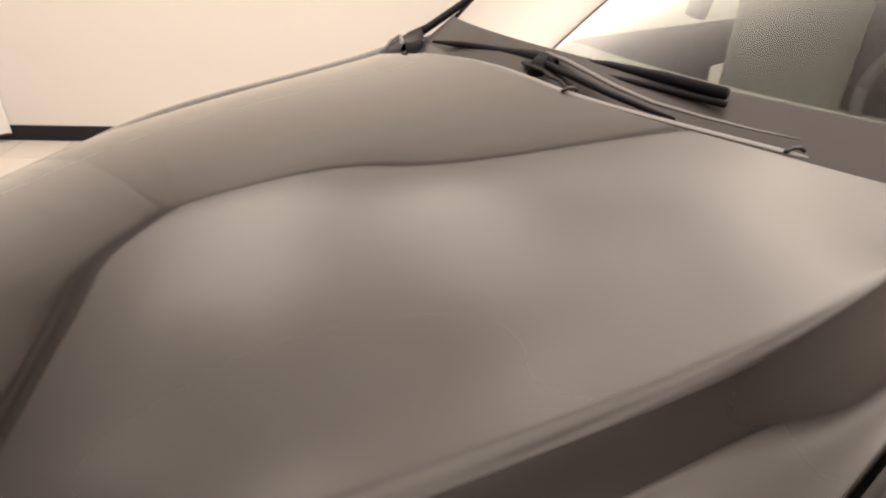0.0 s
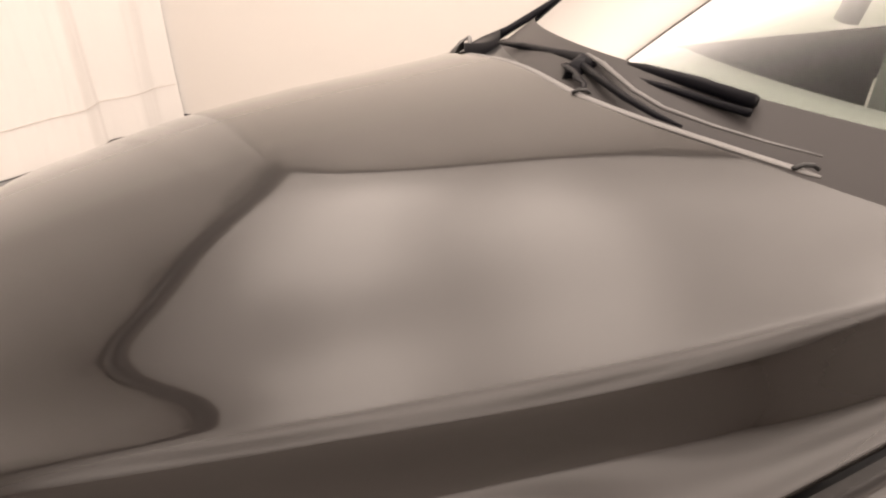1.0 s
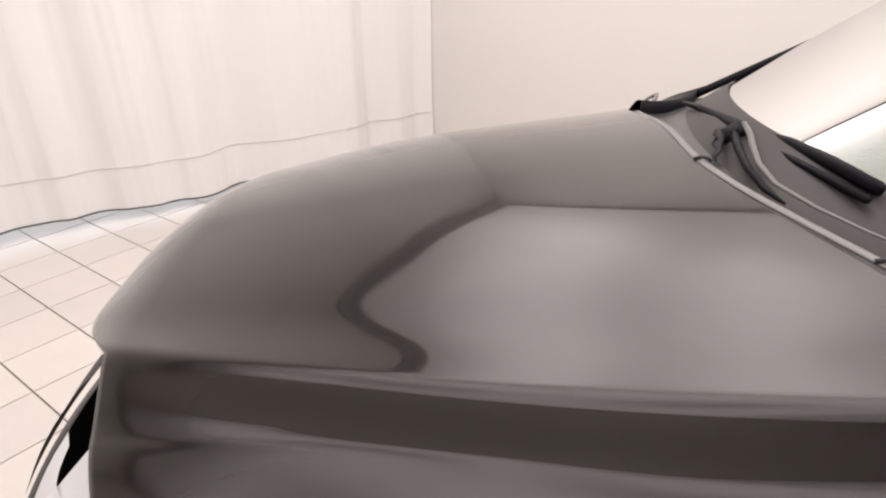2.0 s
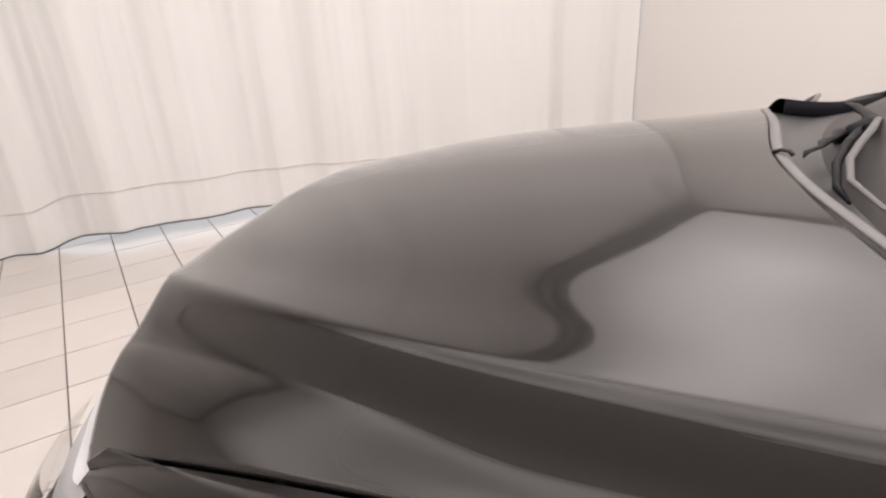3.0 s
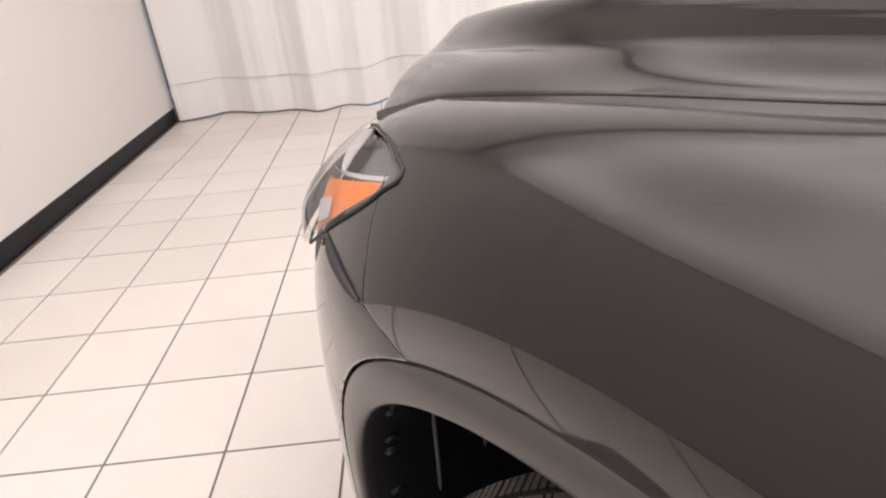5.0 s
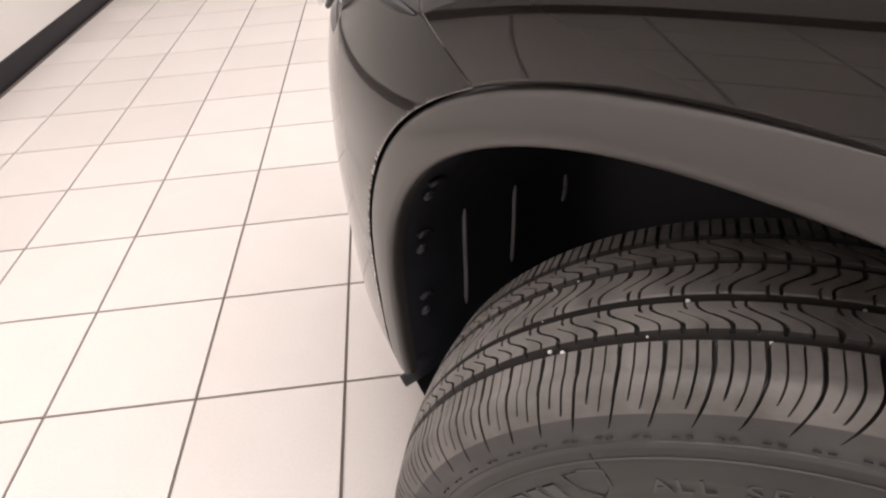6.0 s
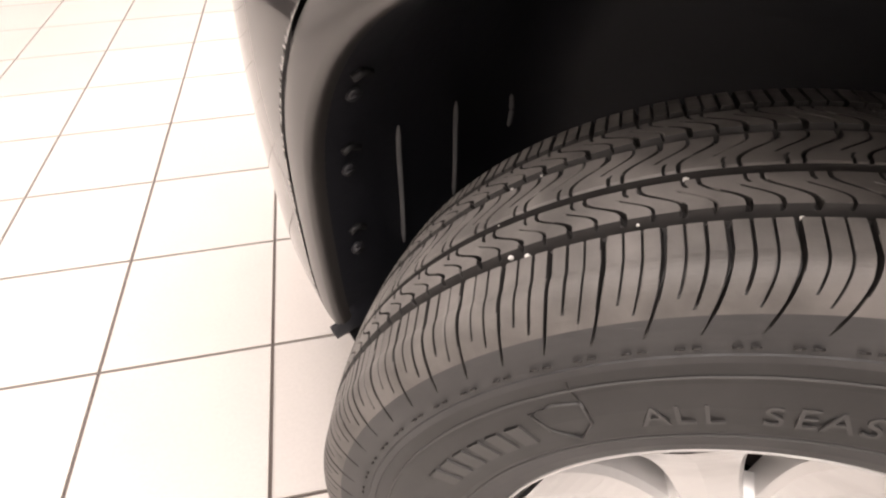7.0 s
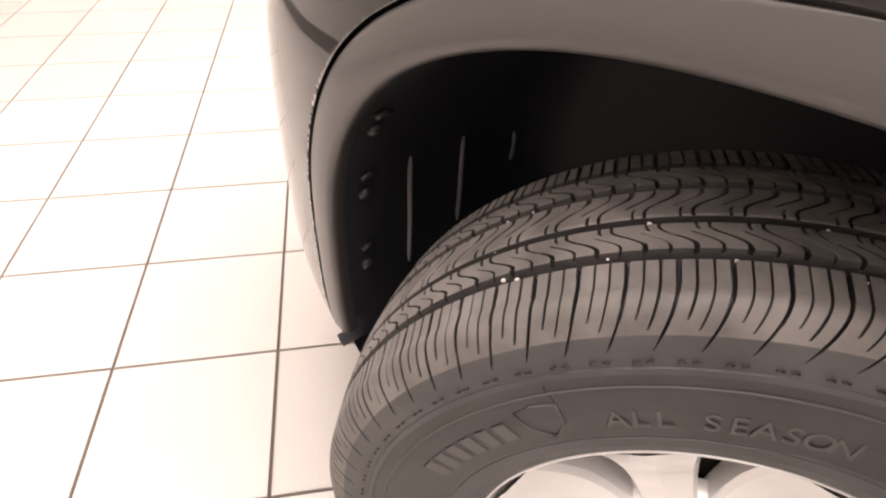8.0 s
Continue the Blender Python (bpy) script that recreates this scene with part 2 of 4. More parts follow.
# dark line added for the shadow gap where wall meets ceiling
part("wall_gap_line", tube_bm([(ROOM_R - 0.012, lerp(ROOM_B, curtain_y(ROOM_R) - 0.1, k / 8), CEIL - 0.066) for k in range(9)], 0.014, 6), RAILM, lightbox, "thin dark line along the wall, standing for its shadow gap")
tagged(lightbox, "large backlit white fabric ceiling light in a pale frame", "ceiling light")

# curtain
CURTAIN = material("curtain_cloth", (0.71, 0.69, 0.675), 0.9)
cs = shader(CURTAIN)
tl = node(CURTAIN, "ShaderNodeBsdfTranslucent", Color=(0.85, 0.83, 0.80, 1))
mx = node(CURTAIN, "ShaderNodeMixShader", Fac=0.10)
link(CURTAIN, cs.outputs["BSDF"], mx.inputs[1])
link(CURTAIN, tl.outputs["BSDF"], mx.inputs[2])
link(CURTAIN, mx.outputs["Shader"], CURTAIN.node_tree.nodes["Material Output"].inputs["Surface"])


SIDELINE = material("side_line", (0.10, 0.10, 0.125), 0.6)


def fold(x, z):
    """Depth of the curtain's folds."""
    k = 0.5 + 0.5 * smooth((2.6 - z) / 2.4)
    d = 0.050 * math.sin(5.1 * x + 0.9 * math.sin(2.3 * x)) + (0.026 + 0.022 * smooth((0.7 - x) / 1.2)) * math.sin(13.7 * x + 1.3 + math.sin(3.1 * x)) + 0.03 * math.sin(1.7 * x + 2.0)
    ridge = 0.046 * max(0.0, noise.noise((x * 6.0, 3.1, z * 0.12))) + 0.007 * noise.noise((x * 19.0, 7.7, z * 0.3))
    return d * k + ridge + 0.008 * noise.noise((x * 6, 0.2, z * 1.5))


def hem(x):
    return 0.006 + 0.075 * smooth((x - 0.18) / 0.35) - 0.03 * smooth((x - 1.6) / 1.0)


def curtain():
    top = new("curtain")
    rows = []
    for j in range(41):
        f = j / 40
        rows.append([(x, curtain_y(x) + fold(x, z), z) for x in [lerp(ROOM_L + 0.03, ROOM_R - 0.02, i / 900) for i in range(901)] for z in [lerp(hem(x), CEIL - 0.11, f)]])
    part("cloth", grid_bm(rows), CURTAIN, top)
    seam = [(x, curtain_y(x) + fold(x, hem(x) + 0.27) - 0.004, hem(x) + 0.27 + 0.006 * math.sin(3 * x)) for x in [lerp(ROOM_L + 0.04, ROOM_R - 0.03, i / 300) for i in range(301)]]
    part("hem_seam", tube_bm(seam, 0.0035, 5, flat=1.0), material("seam_thread", (0.62, 0.58, 0.55), 0.9), top)
    # dark tube drawn along the hem in place of its shadow gap
    hem_gap = [(x, curtain_y(x) + fold(x, hem(x)) - 0.004, hem(x) + 0.003) for x in [lerp(ROOM_L + 0.04, ROOM_R - 0.03, i / 300) for i in range(301)]]
    side = [(ROOM_L + 0.034, curtain_y(ROOM_L) + fold(ROOM_L + 0.03, z) - 0.006, z) for z in [lerp(0.01, CEIL - 0.12, k / 40) for k in range(41)]]
    part("side_line", tube_bm(side, 0.009, 6), SIDELINE, top, "grey blue line down the side edge")
    part("hem_shadow", tube_bm(hem_gap, 0.005, 6), RAILM, top, "dark line along the hem, its shadow gap as a tube")
    return tagged(top, "long white cloth curtain with soft folds and sewn hem", "curtain")


curtain()
rail = new("curtain_rail")
line = [(x, curtain_y(x) - 0.01, CEIL - 0.05) for x in [lerp(ROOM_L, ROOM_R, i / 60) for i in range(61)]]
part("track", tube_bm(line, 0.015, 6), RAILM, rail)
part("hanger_line", tube_bm([(x, y - 0.03, z - 0.11 + 0.02 * noise.noise((x * 3, 0, 0)) + 0.006 * math.sin(60 * x)) for x, y, z in line], 0.013, 6), RAILM, rail)
tagged(rail, "thin dark curtain track above the white curtain", "curtain rail")


# ---- car ----
CAR = Matrix.Translation((0.8037, -0.8844, 0)) @ Matrix.Rotation(radians(34.6), 4, "Z") @ Matrix.Translation((0.745, 0, 0))
car = new("car")
car.matrix_world = CAR
tagged(car, "bronze grey compact crossover with its front wheels turned", "car")
CAR_REAR = -3.55
NOSE = 2.6
ARCH_Y, ARCH_Z, ARCH_N = 0.011, 0.426, 2.455
LIP, GROOVE = (0.450, 0.3655), (0.506, 0.406)


def gap_z(y):
    """Height of the seam between hood and fender."""
    return curve(y, (-0.9, -0.35, -0.15, 0.05, 0.25, 0.45, 0.55, 0.62, 0.72, 0.85), (1.10, 1.068, 1.034, 1.007, 0.984, 0.953, 0.931, 0.909, 0.877, 0.844))


def front_y(z):
    """How far forward the nose reaches at a height."""
    return curve(z, (0.15, 0.3, 0.5, 0.68, 0.8, 0.88, 0.95), (0.93, 1.0, 1.02, 1.0, 0.97, 0.93, 0.90))


def round_off(y, z):
    """Narrowing of the plan towards the nose."""
    q = min(max((y - 0.22) / (front_y(z) - 0.22), 0.0), 0.999)
    return (1 - q**NOSE) ** (1 / NOSE)


def half_width(y, z):
    """Half width of the flank, before the nose's narrowing."""
    q = min(max(gap_z(y) - z, 0.0) / 0.27, 1.0)
    w = 0.680 + 0.201 * (1 - (1 - q) ** 2.3) ** (1 / 2.3)
    return w + 0.006 * smooth((0.74 - z) / 0.2) - 0.05 * smooth((0.42 - z) / 0.3) ** 2


def arch_swell(y, z):
    """The body swells to an edge above the wheel arch and turns under below it."""
    th = math.atan2(z - ARCH_Z, y - ARCH_Y)
    d = math.hypot(z - ARCH_Z, y - ARCH_Y) - arch_r(th, *GROOVE)
    if d <= 0:
        return 0.0
    return 0.028 * d / 0.062 if d < 0.062 else 0.028 * max(0.0, 1 - (d - 0.062) / 0.34) ** 2.6


def flank(y, z, side=-1, out=0.0):
    return Vector((side * (half_width(y, z) * round_off(y, z) + arch_swell(y, z) + out), y, z))


def arch_r(th, a, b):
    """Radius of the squarish wheel arch in a direction from the hub."""
    c, s = math.cos(th), math.sin(th)
    if s < 0:
        return a / max(abs(c), 0.3)
    return (abs(c / a) ** ARCH_N + abs(s / b) ** ARCH_N) ** (-1 / ARCH_N)


def at_arch(side, th, r, out=0.0):
    return flank(ARCH_Y + r * math.cos(th), max(ARCH_Z + r * math.sin(th), 0.14), side, out)


# hood
def hood_front(s):
    return 0.645 + 0.285 * (1 - abs(s) ** 4.2)


def hood_rear(s):
    x = 0.679 * s
    return spline((-0.4333, -0.232, -0.06215, 0.05303, -0.07731, -0.2808), (x + 0.6) / 1.28) - 0.035 * smooth((x + 0.25) / 0.35) - 0.035 * smooth((x + 0.1) / 0.3) - 1.5 * max(0.0, -0.5 - x) ** 2 - 0.6 * max(0.0, x - 0.45) ** 2


def along(y):
    """Share of the hood's length, from the windshield to the nose."""
    return (y + 0.30) / 1.25


def hood_x(s, y):
    return s * (0.6790 - 0.012 * smooth((y - 0.45) / 0.35))


def crease_top(y):
    return spline((0.6438, 0.6384, 0.6205, 0.5624, 0.4565, 0.3196, 0.1837), along(y))


def crease_height(y):
    return spline((1.1205, 1.1035, 1.0825, 1.0504, 1.0123, 0.9434, 0.8711), along(y))


def crease_low(y):
    return spline((0.6828, 0.6754, 0.6674, 0.6277, 0.5671, 0.5198, 0.4718, 0.4237), (y + 0.4) / 1.4375)


def valley_height(y):
    return spline((1.1013, 1.0579, 1.0159, 1.0112, 0.9876, 0.9398, 0.8947, 0.8496), (y + 0.4) / 1.4375)


def hood_column(c, y):
    """Share of the half width at a column, so that columns run along the creases."""
    edge, a = hood_x(1, y), abs(c)
    t, l = crease_top(y), crease_low(y)
    x = t * (1 - (1 - a / 0.56) ** 1.35) if a < 0.56 else lerp(t, l, (a - 0.56) / 0.24) if a < 0.80 else lerp(l, edge, (a - 0.80) / 0.20)
    return math.copysign(x / edge, c)


def dome(u):
    """Fall of the hood from its middle to the crease; it flattens beside the crease."""
    def fall(w):
        return spline((0.4053, 0.3997, 0.4426, 0.4807, 0.5345, 0.5854, 0.6448, 0.6359, 0.6701), w)
    return (fall(u) - fall(0)) / (fall(1) - fall(0))


def belly(u):
    """Extra height across the hood that grows from the rear to the nose."""
    def rise(w):
        return spline((0.02146, 0.02542, 0.01913, 0.01015, 0.001873, -0.0109, -0.02807, -0.02742, -0.01361), w)
    return rise(u) - rise(0) - (rise(1) - rise(0)) * u * u


MIDLINE = (1.2149, 1.1741, 1.1379, 1.1079, 1.0767, 1.0277, 0.9597, 0.8835)


def pressed(x, y):
    """Height of the hood before its creases are rounded: domed centre, fold, hollow below it, shelf down to the seam."""
    mid = spline(MIDLINE, along(y))
    low, top, high, valley = crease_low(y), crease_top(y), crease_height(y), valley_height(y)
    if x > 0:
        lean = (high - mid) * dome(0.001) / (0.001 * top) + belly(0.001) / (0.001 * top) * (along(y) - 0.4)
        return mid - lean * x * (1 - x / 0.68) - (mid - gap_z(y)) * (x / 0.68) ** 2
    x = -x
    if x < top:
        z = high + (mid - high) * (1 - dome(x / top)) + belly(x / top) * (along(y) - 0.4)
    elif x < low:
        t = (x - top) / (low - top)
        z = lerp(high, valley, 0.35 * smooth(t) + 0.65 * (1 - (1 - t) ** 2))
    else:
        seam = gap_z(y) + 0.001
        t = (x - low) / max(hood_x(1, y) - low, 0.01)
        z = lerp(valley, seam, 0.30 * t + 0.70 * t * t)
    if x >= top:
        # towards the windshield the fold runs out in one hollow sweep to the seam
        seam, edge = gap_z(y) + 0.001, hood_x(1, y)
        sweep = seam + (high - seam) * max(0.0, 1 - (x - top) / max(edge - top, 0.01)) ** 2.5
        z = lerp(z, sweep, smooth((0.48 - y) / 0.38))
    return z


def hood_z(s, y):
    """Height of the hood with its pressed lines rounded and its front rolled down."""
    x = hood_x(s, y)
    r = 0.013 * smooth((hood_x(1, y) - abs(x)) / 0.03) * (1 - 0.55 * smooth((-x - crease_low(y) + 0.02) / 0.02))
    z = sum(w * (pressed(x - q * r, y) + pressed(x + q * r, y)) for q, w in ((0.15, 0.14), (0.45, 0.125), (0.75, 0.10), (1.05, 0.075), (1.4, 0.06)))
    edge = hood_front(s) - y
    return z - 0.045 * (1 - 0.45 * abs(s) ** 3) * max(0.0, 1 - edge / 0.15) ** 2


def hood():
    n, m = 300, 120
    rows = []
    for j in range(m + 1):
        t = j / m
        row = []
        for i in range(n + 1):
            c = -1 + 2 * i / n
            s0 = hood_column(c, 0.2)
            y = lerp(hood_rear(s0), hood_front(s0), t)
            s = hood_column(c, y)
            row.append(Vector((hood_x(s, y), y, hood_z(s, y))))
        rows.append(row)
    lip = 0.02
    rows.insert(1, [a.lerp(b, 0.04) for a, b in zip(rows[0], rows[1])])
    rows = [[p + Vector((0, 0.002, -lip)) for p in rows[0]], [p + Vector((0, -0.0008, -0.0016)) for p in rows[0]]] + rows + [[p + Vector((0, -0.002, -0.012)) for p in rows[-1]], [p + Vector((0, -0.012, -0.012 - 0.045 * (1 - (abs(p.x) / 0.66) ** 10))) for p in rows[-1]]]
    rows = [[r[0] + Vector((0.014, 0, -lip)), r[0] + Vector((-0.0015, 0, -0.003))] + r[1:-1] + [r[-1] + Vector((0.0015, 0, -0.003)), r[-1] + Vector((-0.014, 0, -lip))] for r in rows]
    return part("hood", grid_bm(rows), PAINT, car, "glossy bronze grey hood with two folded creases")


hood()


# headlight outline on the flank: forward distance and height
def lamp_top(y):
    return curve(y, (0.373, 0.417, 0.458, 0.494, 0.548, 0.60, 0.638, 0.70, 0.82), (0.923, 0.927, 0.926, 0.922, 0.913, 0.898, 0.884, 0.872, 0.845))


def lamp_low(y):
    return curve(y, (0.373, 0.385, 0.406, 0.455, 0.56, 0.60, 0.70, 0.82), (0.919, 0.911, 0.893, 0.862, 0.797, 0.778, 0.760, 0.752))


def in_lamp(y, z, grow=0.0):
    return 0.373 - grow < y and lamp_low(max(y, 0.374)) - grow < z < lamp_top(max(y, 0.374)) + grow


SEAM_Y, SEAM_Z = 0.335, 0.834


def fender_start(th):
    """Where the fender begins outside the arch, above the bumper seam."""
    r = arch_r(th, *GROOVE)
    q = (SEAM_Z - ARCH_Z) / max(math.sin(th), 0.05)
    return max(r, q) if 0.3 < th < 1.3 and ARCH_Y + q * math.cos(th) > SEAM_Y else r


def fender_reach(th, lo):
    """Reach of the fender panel from the hub in a direction."""
    hi = 1.6
    above = fender_start(th) == arch_r(th, *GROOVE) and th > 0.6
    for _ in range(28):
        r = (lo + hi) / 2
        y, z = ARCH_Y + r * math.cos(th), ARCH_Z + r * math.sin(th)
        inside = z < gap_z(y) - 0.001 and y < 0.61 and -0.78 < y and z > 0.25 and (above or z > SEAM_Z - 0.002)
        lo, hi = (r, hi) if inside else (lo, r)
    return lo


def fender_rows(reach, m):
    """Distances outwards from the arch, close together at the edge above it."""
    near = [0.0612 * j / 15 for j in range(16)] + [0.062, 0.0628]
    return [min(q, reach) for q in near] + [0.0628 + (reach - 0.0628) * (j + 1) / (m - 17) if reach > 0.0628 else reach for j in range(m - 17)]


def fender(side):
    rows = []
    a0, a1 = radians(34), radians(196)
    n, m = 860, 126
    for i in range(n + 1):
        th = lerp(a0, a1, (i / n))
        r0 = fender_start(th)
        r1 = max(fender_reach(th, r0 + 0.001), r0)
        row = [at_arch(side, th, r) for r in [r0 + q for q in fender_rows(r1 - r0, m)]]
        rows.append([row[0] + Vector((-side * 0.010, 0, 0))] + row + [Vector((side * 0.6865, row[-1].y, row[-1].z + 0.001)), Vector((side * 0.6850, row[-1].y, row[-1].z - 0.03))])
    if side > 0:
        rows.reverse()
    bm = grid_bm(rows)
    bmesh.ops.delete(bm, geom=[f for f in bm.faces if in_lamp(f.calc_center_median().y, f.calc_center_median().z)], context="FACES")
    return part("fender", bm, PAINT, car, "glossy painted front fender")


def flare(side):
    rows = []
    prof = ((0, 0.002, -0.020), (0, 0.0005, -0.012), (0, 0.0, -0.007), (0, 0.001, -0.003), (0, 0.004, 0.0005), (0, 0.010, 0.002), (0.5, 0, 0.002), (1, -0.010, 0.0005), (1, -0.005, -0.001), (1, -0.003, -0.005), (1, -0.0025, -0.018))
    for i in range(181):
        th = lerp(radians(-14), radians(202), i / 180)
        a, b = arch_r(th, *LIP), arch_r(th, *GROOVE)
        k = 1 - smooth((th - 1.15) / 0.45)
        rows.append([at_arch(side, th, lerp(a, b, f) + (dr * k if f == 1 else dr), out * (k if f == 1 and out > -0.01 else 1)) for f, dr, out in prof])
    if side > 0:
        rows.reverse()
    return part("wheel_arch_flare", grid_bm(rows), FLARE, car, "satin grey wheel arch flare")


def liner(side):
    """Wheel well with a flanged edge, push clips and ribs."""
    rows = []
    for i in range(141):
        th = lerp(radians(-16), radians(202), i / 140)
        a = arch_r(th, *LIP)
        row = []
        for out, dr in ((-0.016, 0.0015), (-0.030, 0.003), (-0.066, 0.004)) if th > radians(-13) else ((0.010, 0.016), (0.010, 0.0), (-0.03, -0.004)):
            row.append(at_arch(side, th, a + dr, out))
        for x, dr in ((0.80, 0.012), (0.75, 0.02), (0.70, 0.022), (0.64, 0.022), (0.57, 0.02), (0.51, 0.005), (0.48, -0.05), (0.46, -0.2), (0.46, -0.40)):
            r = a + dr
            row.append((side * x * (1 - 0.05 * smooth((r * math.cos(th) - 0.3) / 0.3)), ARCH_Y + r * math.cos(th), max(ARCH_Z + r * math.sin(th), 0.2 + 0.012 * math.sin(40 * x))))
        rows.append(row)
    ob = part("wheel_liner", grid_bm(rows), LINER, car, "black plastic wheel well liner with push clips")

    def inside(th, x, dr):
        r = arch_r(radians(th), *LIP) + dr
        return Vector((side * x * (1 - 0.05 * smooth((r * math.cos(radians(th)) - 0.3) / 0.3)), ARCH_Y + r * math.cos(radians(th)), ARCH_Z + r * math.sin(radians(th))))

    for th in (0, 14, 27):
        bm = bmesh.new()
        bmesh.ops.create_cone(bm, cap_ends=True, segments=14, radius1=0.0085, radius2=0.0075, depth=0.004)
        box_bm((-0.006, -0.0012, 0.001), (0.006, 0.0012, 0.0035), bm=bm)
        bmesh.ops.transform(bm, matrix=Matrix.Translation(inside(th - 1.5, 0.846, -0.001)) @ Matrix.Rotation(radians(90), 4, "X") @ Matrix.Rotation(radians(th), 4, "X"), verts=bm.verts[:])
        part("push_clip", bm, CLIP, ob, "dark plastic push clip")
        slot = [inside(th + q, x, -0.0005) for q, x in ((1.8, 0.853), (2.2, 0.842), (1.4, 0.832))]
        part("slot", tube_bm(slot, 0.004, 6), BLACK, ob)
    for x, t0, t1 in ((0.764, -8, 13), (0.668, -5, 12), (0.555, 2, 8)):
        part("rib", tube_bm([inside(lerp(t0, t1, k / 12), x, 0.017 - 0.004 * math.sin(math.pi * k / 12)) for k in range(13)], [0.0015] + [0.0035] * 11 + [0.0015], 6), RIB, ob, "pale rib of the liner")
    # strut tower and inner fender behind the wheel
    part("strut_tower", tube_bm([(side * 0.60, -0.06, 0.35), (side * 0.585, -0.07, 0.60), (side * 0.57, -0.08, 0.84)], [0.05, 0.075, 0.11], 20), STRUT, ob)
    part("hose", tube_bm([(side * 0.62, 0.10, 0.40), (side * 0.66, 0.02, 0.62), (side * 0.60, -0.10, 0.72), (side * 0.52, -0.12, 0.70)], 0.009, 8), STRUT, ob)
    # ragged lower end of the liner
    flap = [[inside(-16.5 + k, x, 0.004) + Vector((0, 0, -0.002 - 0.012 * abs(noise.noise((x * 30, k, 2.0))))) for x in [0.850, 0.835, 0.82, 0.80, 0.78, 0.76, 0.73]] for k in range(3)]
    part("lower_flap", grid_bm(flap), LINER, ob)
    return ob


STRUT = material("dusty_metal", (0.075, 0.075, 0.08), 0.6, 0.2)
RIB = material("pale_rib", (0.16, 0.16, 0.165), 0.6)
CLIP = material("clip_plastic", (0.028, 0.028, 0.032), 0.45)


def nose_point(phi, z):
    """The nose's surface: phi from -1 (flank) over 0 (middle) to 1."""
    a = (1 - abs(phi)) * math.pi / 2
    y = 0.22 + (front_y(z) - 0.22) * math.sin(a) ** (2 / NOSE)
    return Vector((math.copysign(half_width(min(y, 0.85), z) * math.cos(a) ** (2 / NOSE), phi), y, z))


def bumper():
    """Front bumper between the wheel arches, up to the headlights."""
    rows = []
    m = 180
    n = 340
    for j in range(m + 1):
        f = j / m
        row = []
        for i in range(n + 1):
            c = -1 + 2 * i / n
            p = math.copysign(1 - (1 - abs(c)) ** 1.4, c)
            q = nose_point(p, 0.6)
            # heights of the lower and upper edge at this place
            top = lerp(SEAM_Z - 0.001, 0.752, smooth((q.y - 0.53) / 0.08))
            low = lerp(0.285, 0.20, smooth((q.y - 0.45) / 0.35))
            z = lerp(low, top - 0.003, f)
            q = nose_point(p, z)
            if z > ARCH_Z:
                edge = ARCH_Y + GROOVE[0] * (1 - min((z - ARCH_Z) / GROOVE[1], 0.99) ** ARCH_N) ** (1 / ARCH_N)
            else:
                edge = ARCH_Y + GROOVE[0]
            edge = max(edge, ARCH_Y + (z - ARCH_Z) * (SEAM_Y - ARCH_Y) / (SEAM_Z - ARCH_Z) - 0.001)
            if q.y < edge:
                q = flank(edge, z, -1 if p < 0 else 1)
            row.append(q)
        rows.append(row)
    rows = [[p + Vector((-math.copysign(0.02, p.x), -0.02, -0.006)) for p in rows[0]]] + rows + [[p + Vector((-math.copysign(0.01, p.x), -0.01, 0)) for p in rows[-1]]]
    return part("bumper", grid_bm(rows), PAINT, car, "bronze grey front bumper")


def nose_panel():
    """Dark grille panel between bumper, hood and headlights."""
    rows = []
    for j in range(9):
        f = j / 8
        row = []
        for i in range(81):
            s = -0.48 + 0.96 * i / 80
            low = nose_point(s * 0.62, 0.77)
            y = hood_front(s)
            high = Vector((hood_x(s, y), y - 0.03, hood_z(s, y) - 0.045))
            row.append(low.lerp(high, f) + Vector((0, 0.012 * math.sin(math.pi * f), 0)))
        rows.append(row)
    return part("grille_panel", grid_bm(rows), BLACK, car, "dark grille panel under the hood")


for sd in (-1, 1):
    fender(sd)
    flare(sd)
    liner(sd)
bumper()
nose_panel()
valance = [[nose_point(-0.93 + 1.86 * i / 80, 0.24) + Vector((0, -0.03 - 0.25 * f, -0.04 * f)) for i in range(81)] for f in (0, 0.5, 1)]
part("valance", grid_bm(valance), BLACK, car, "black lower valance")


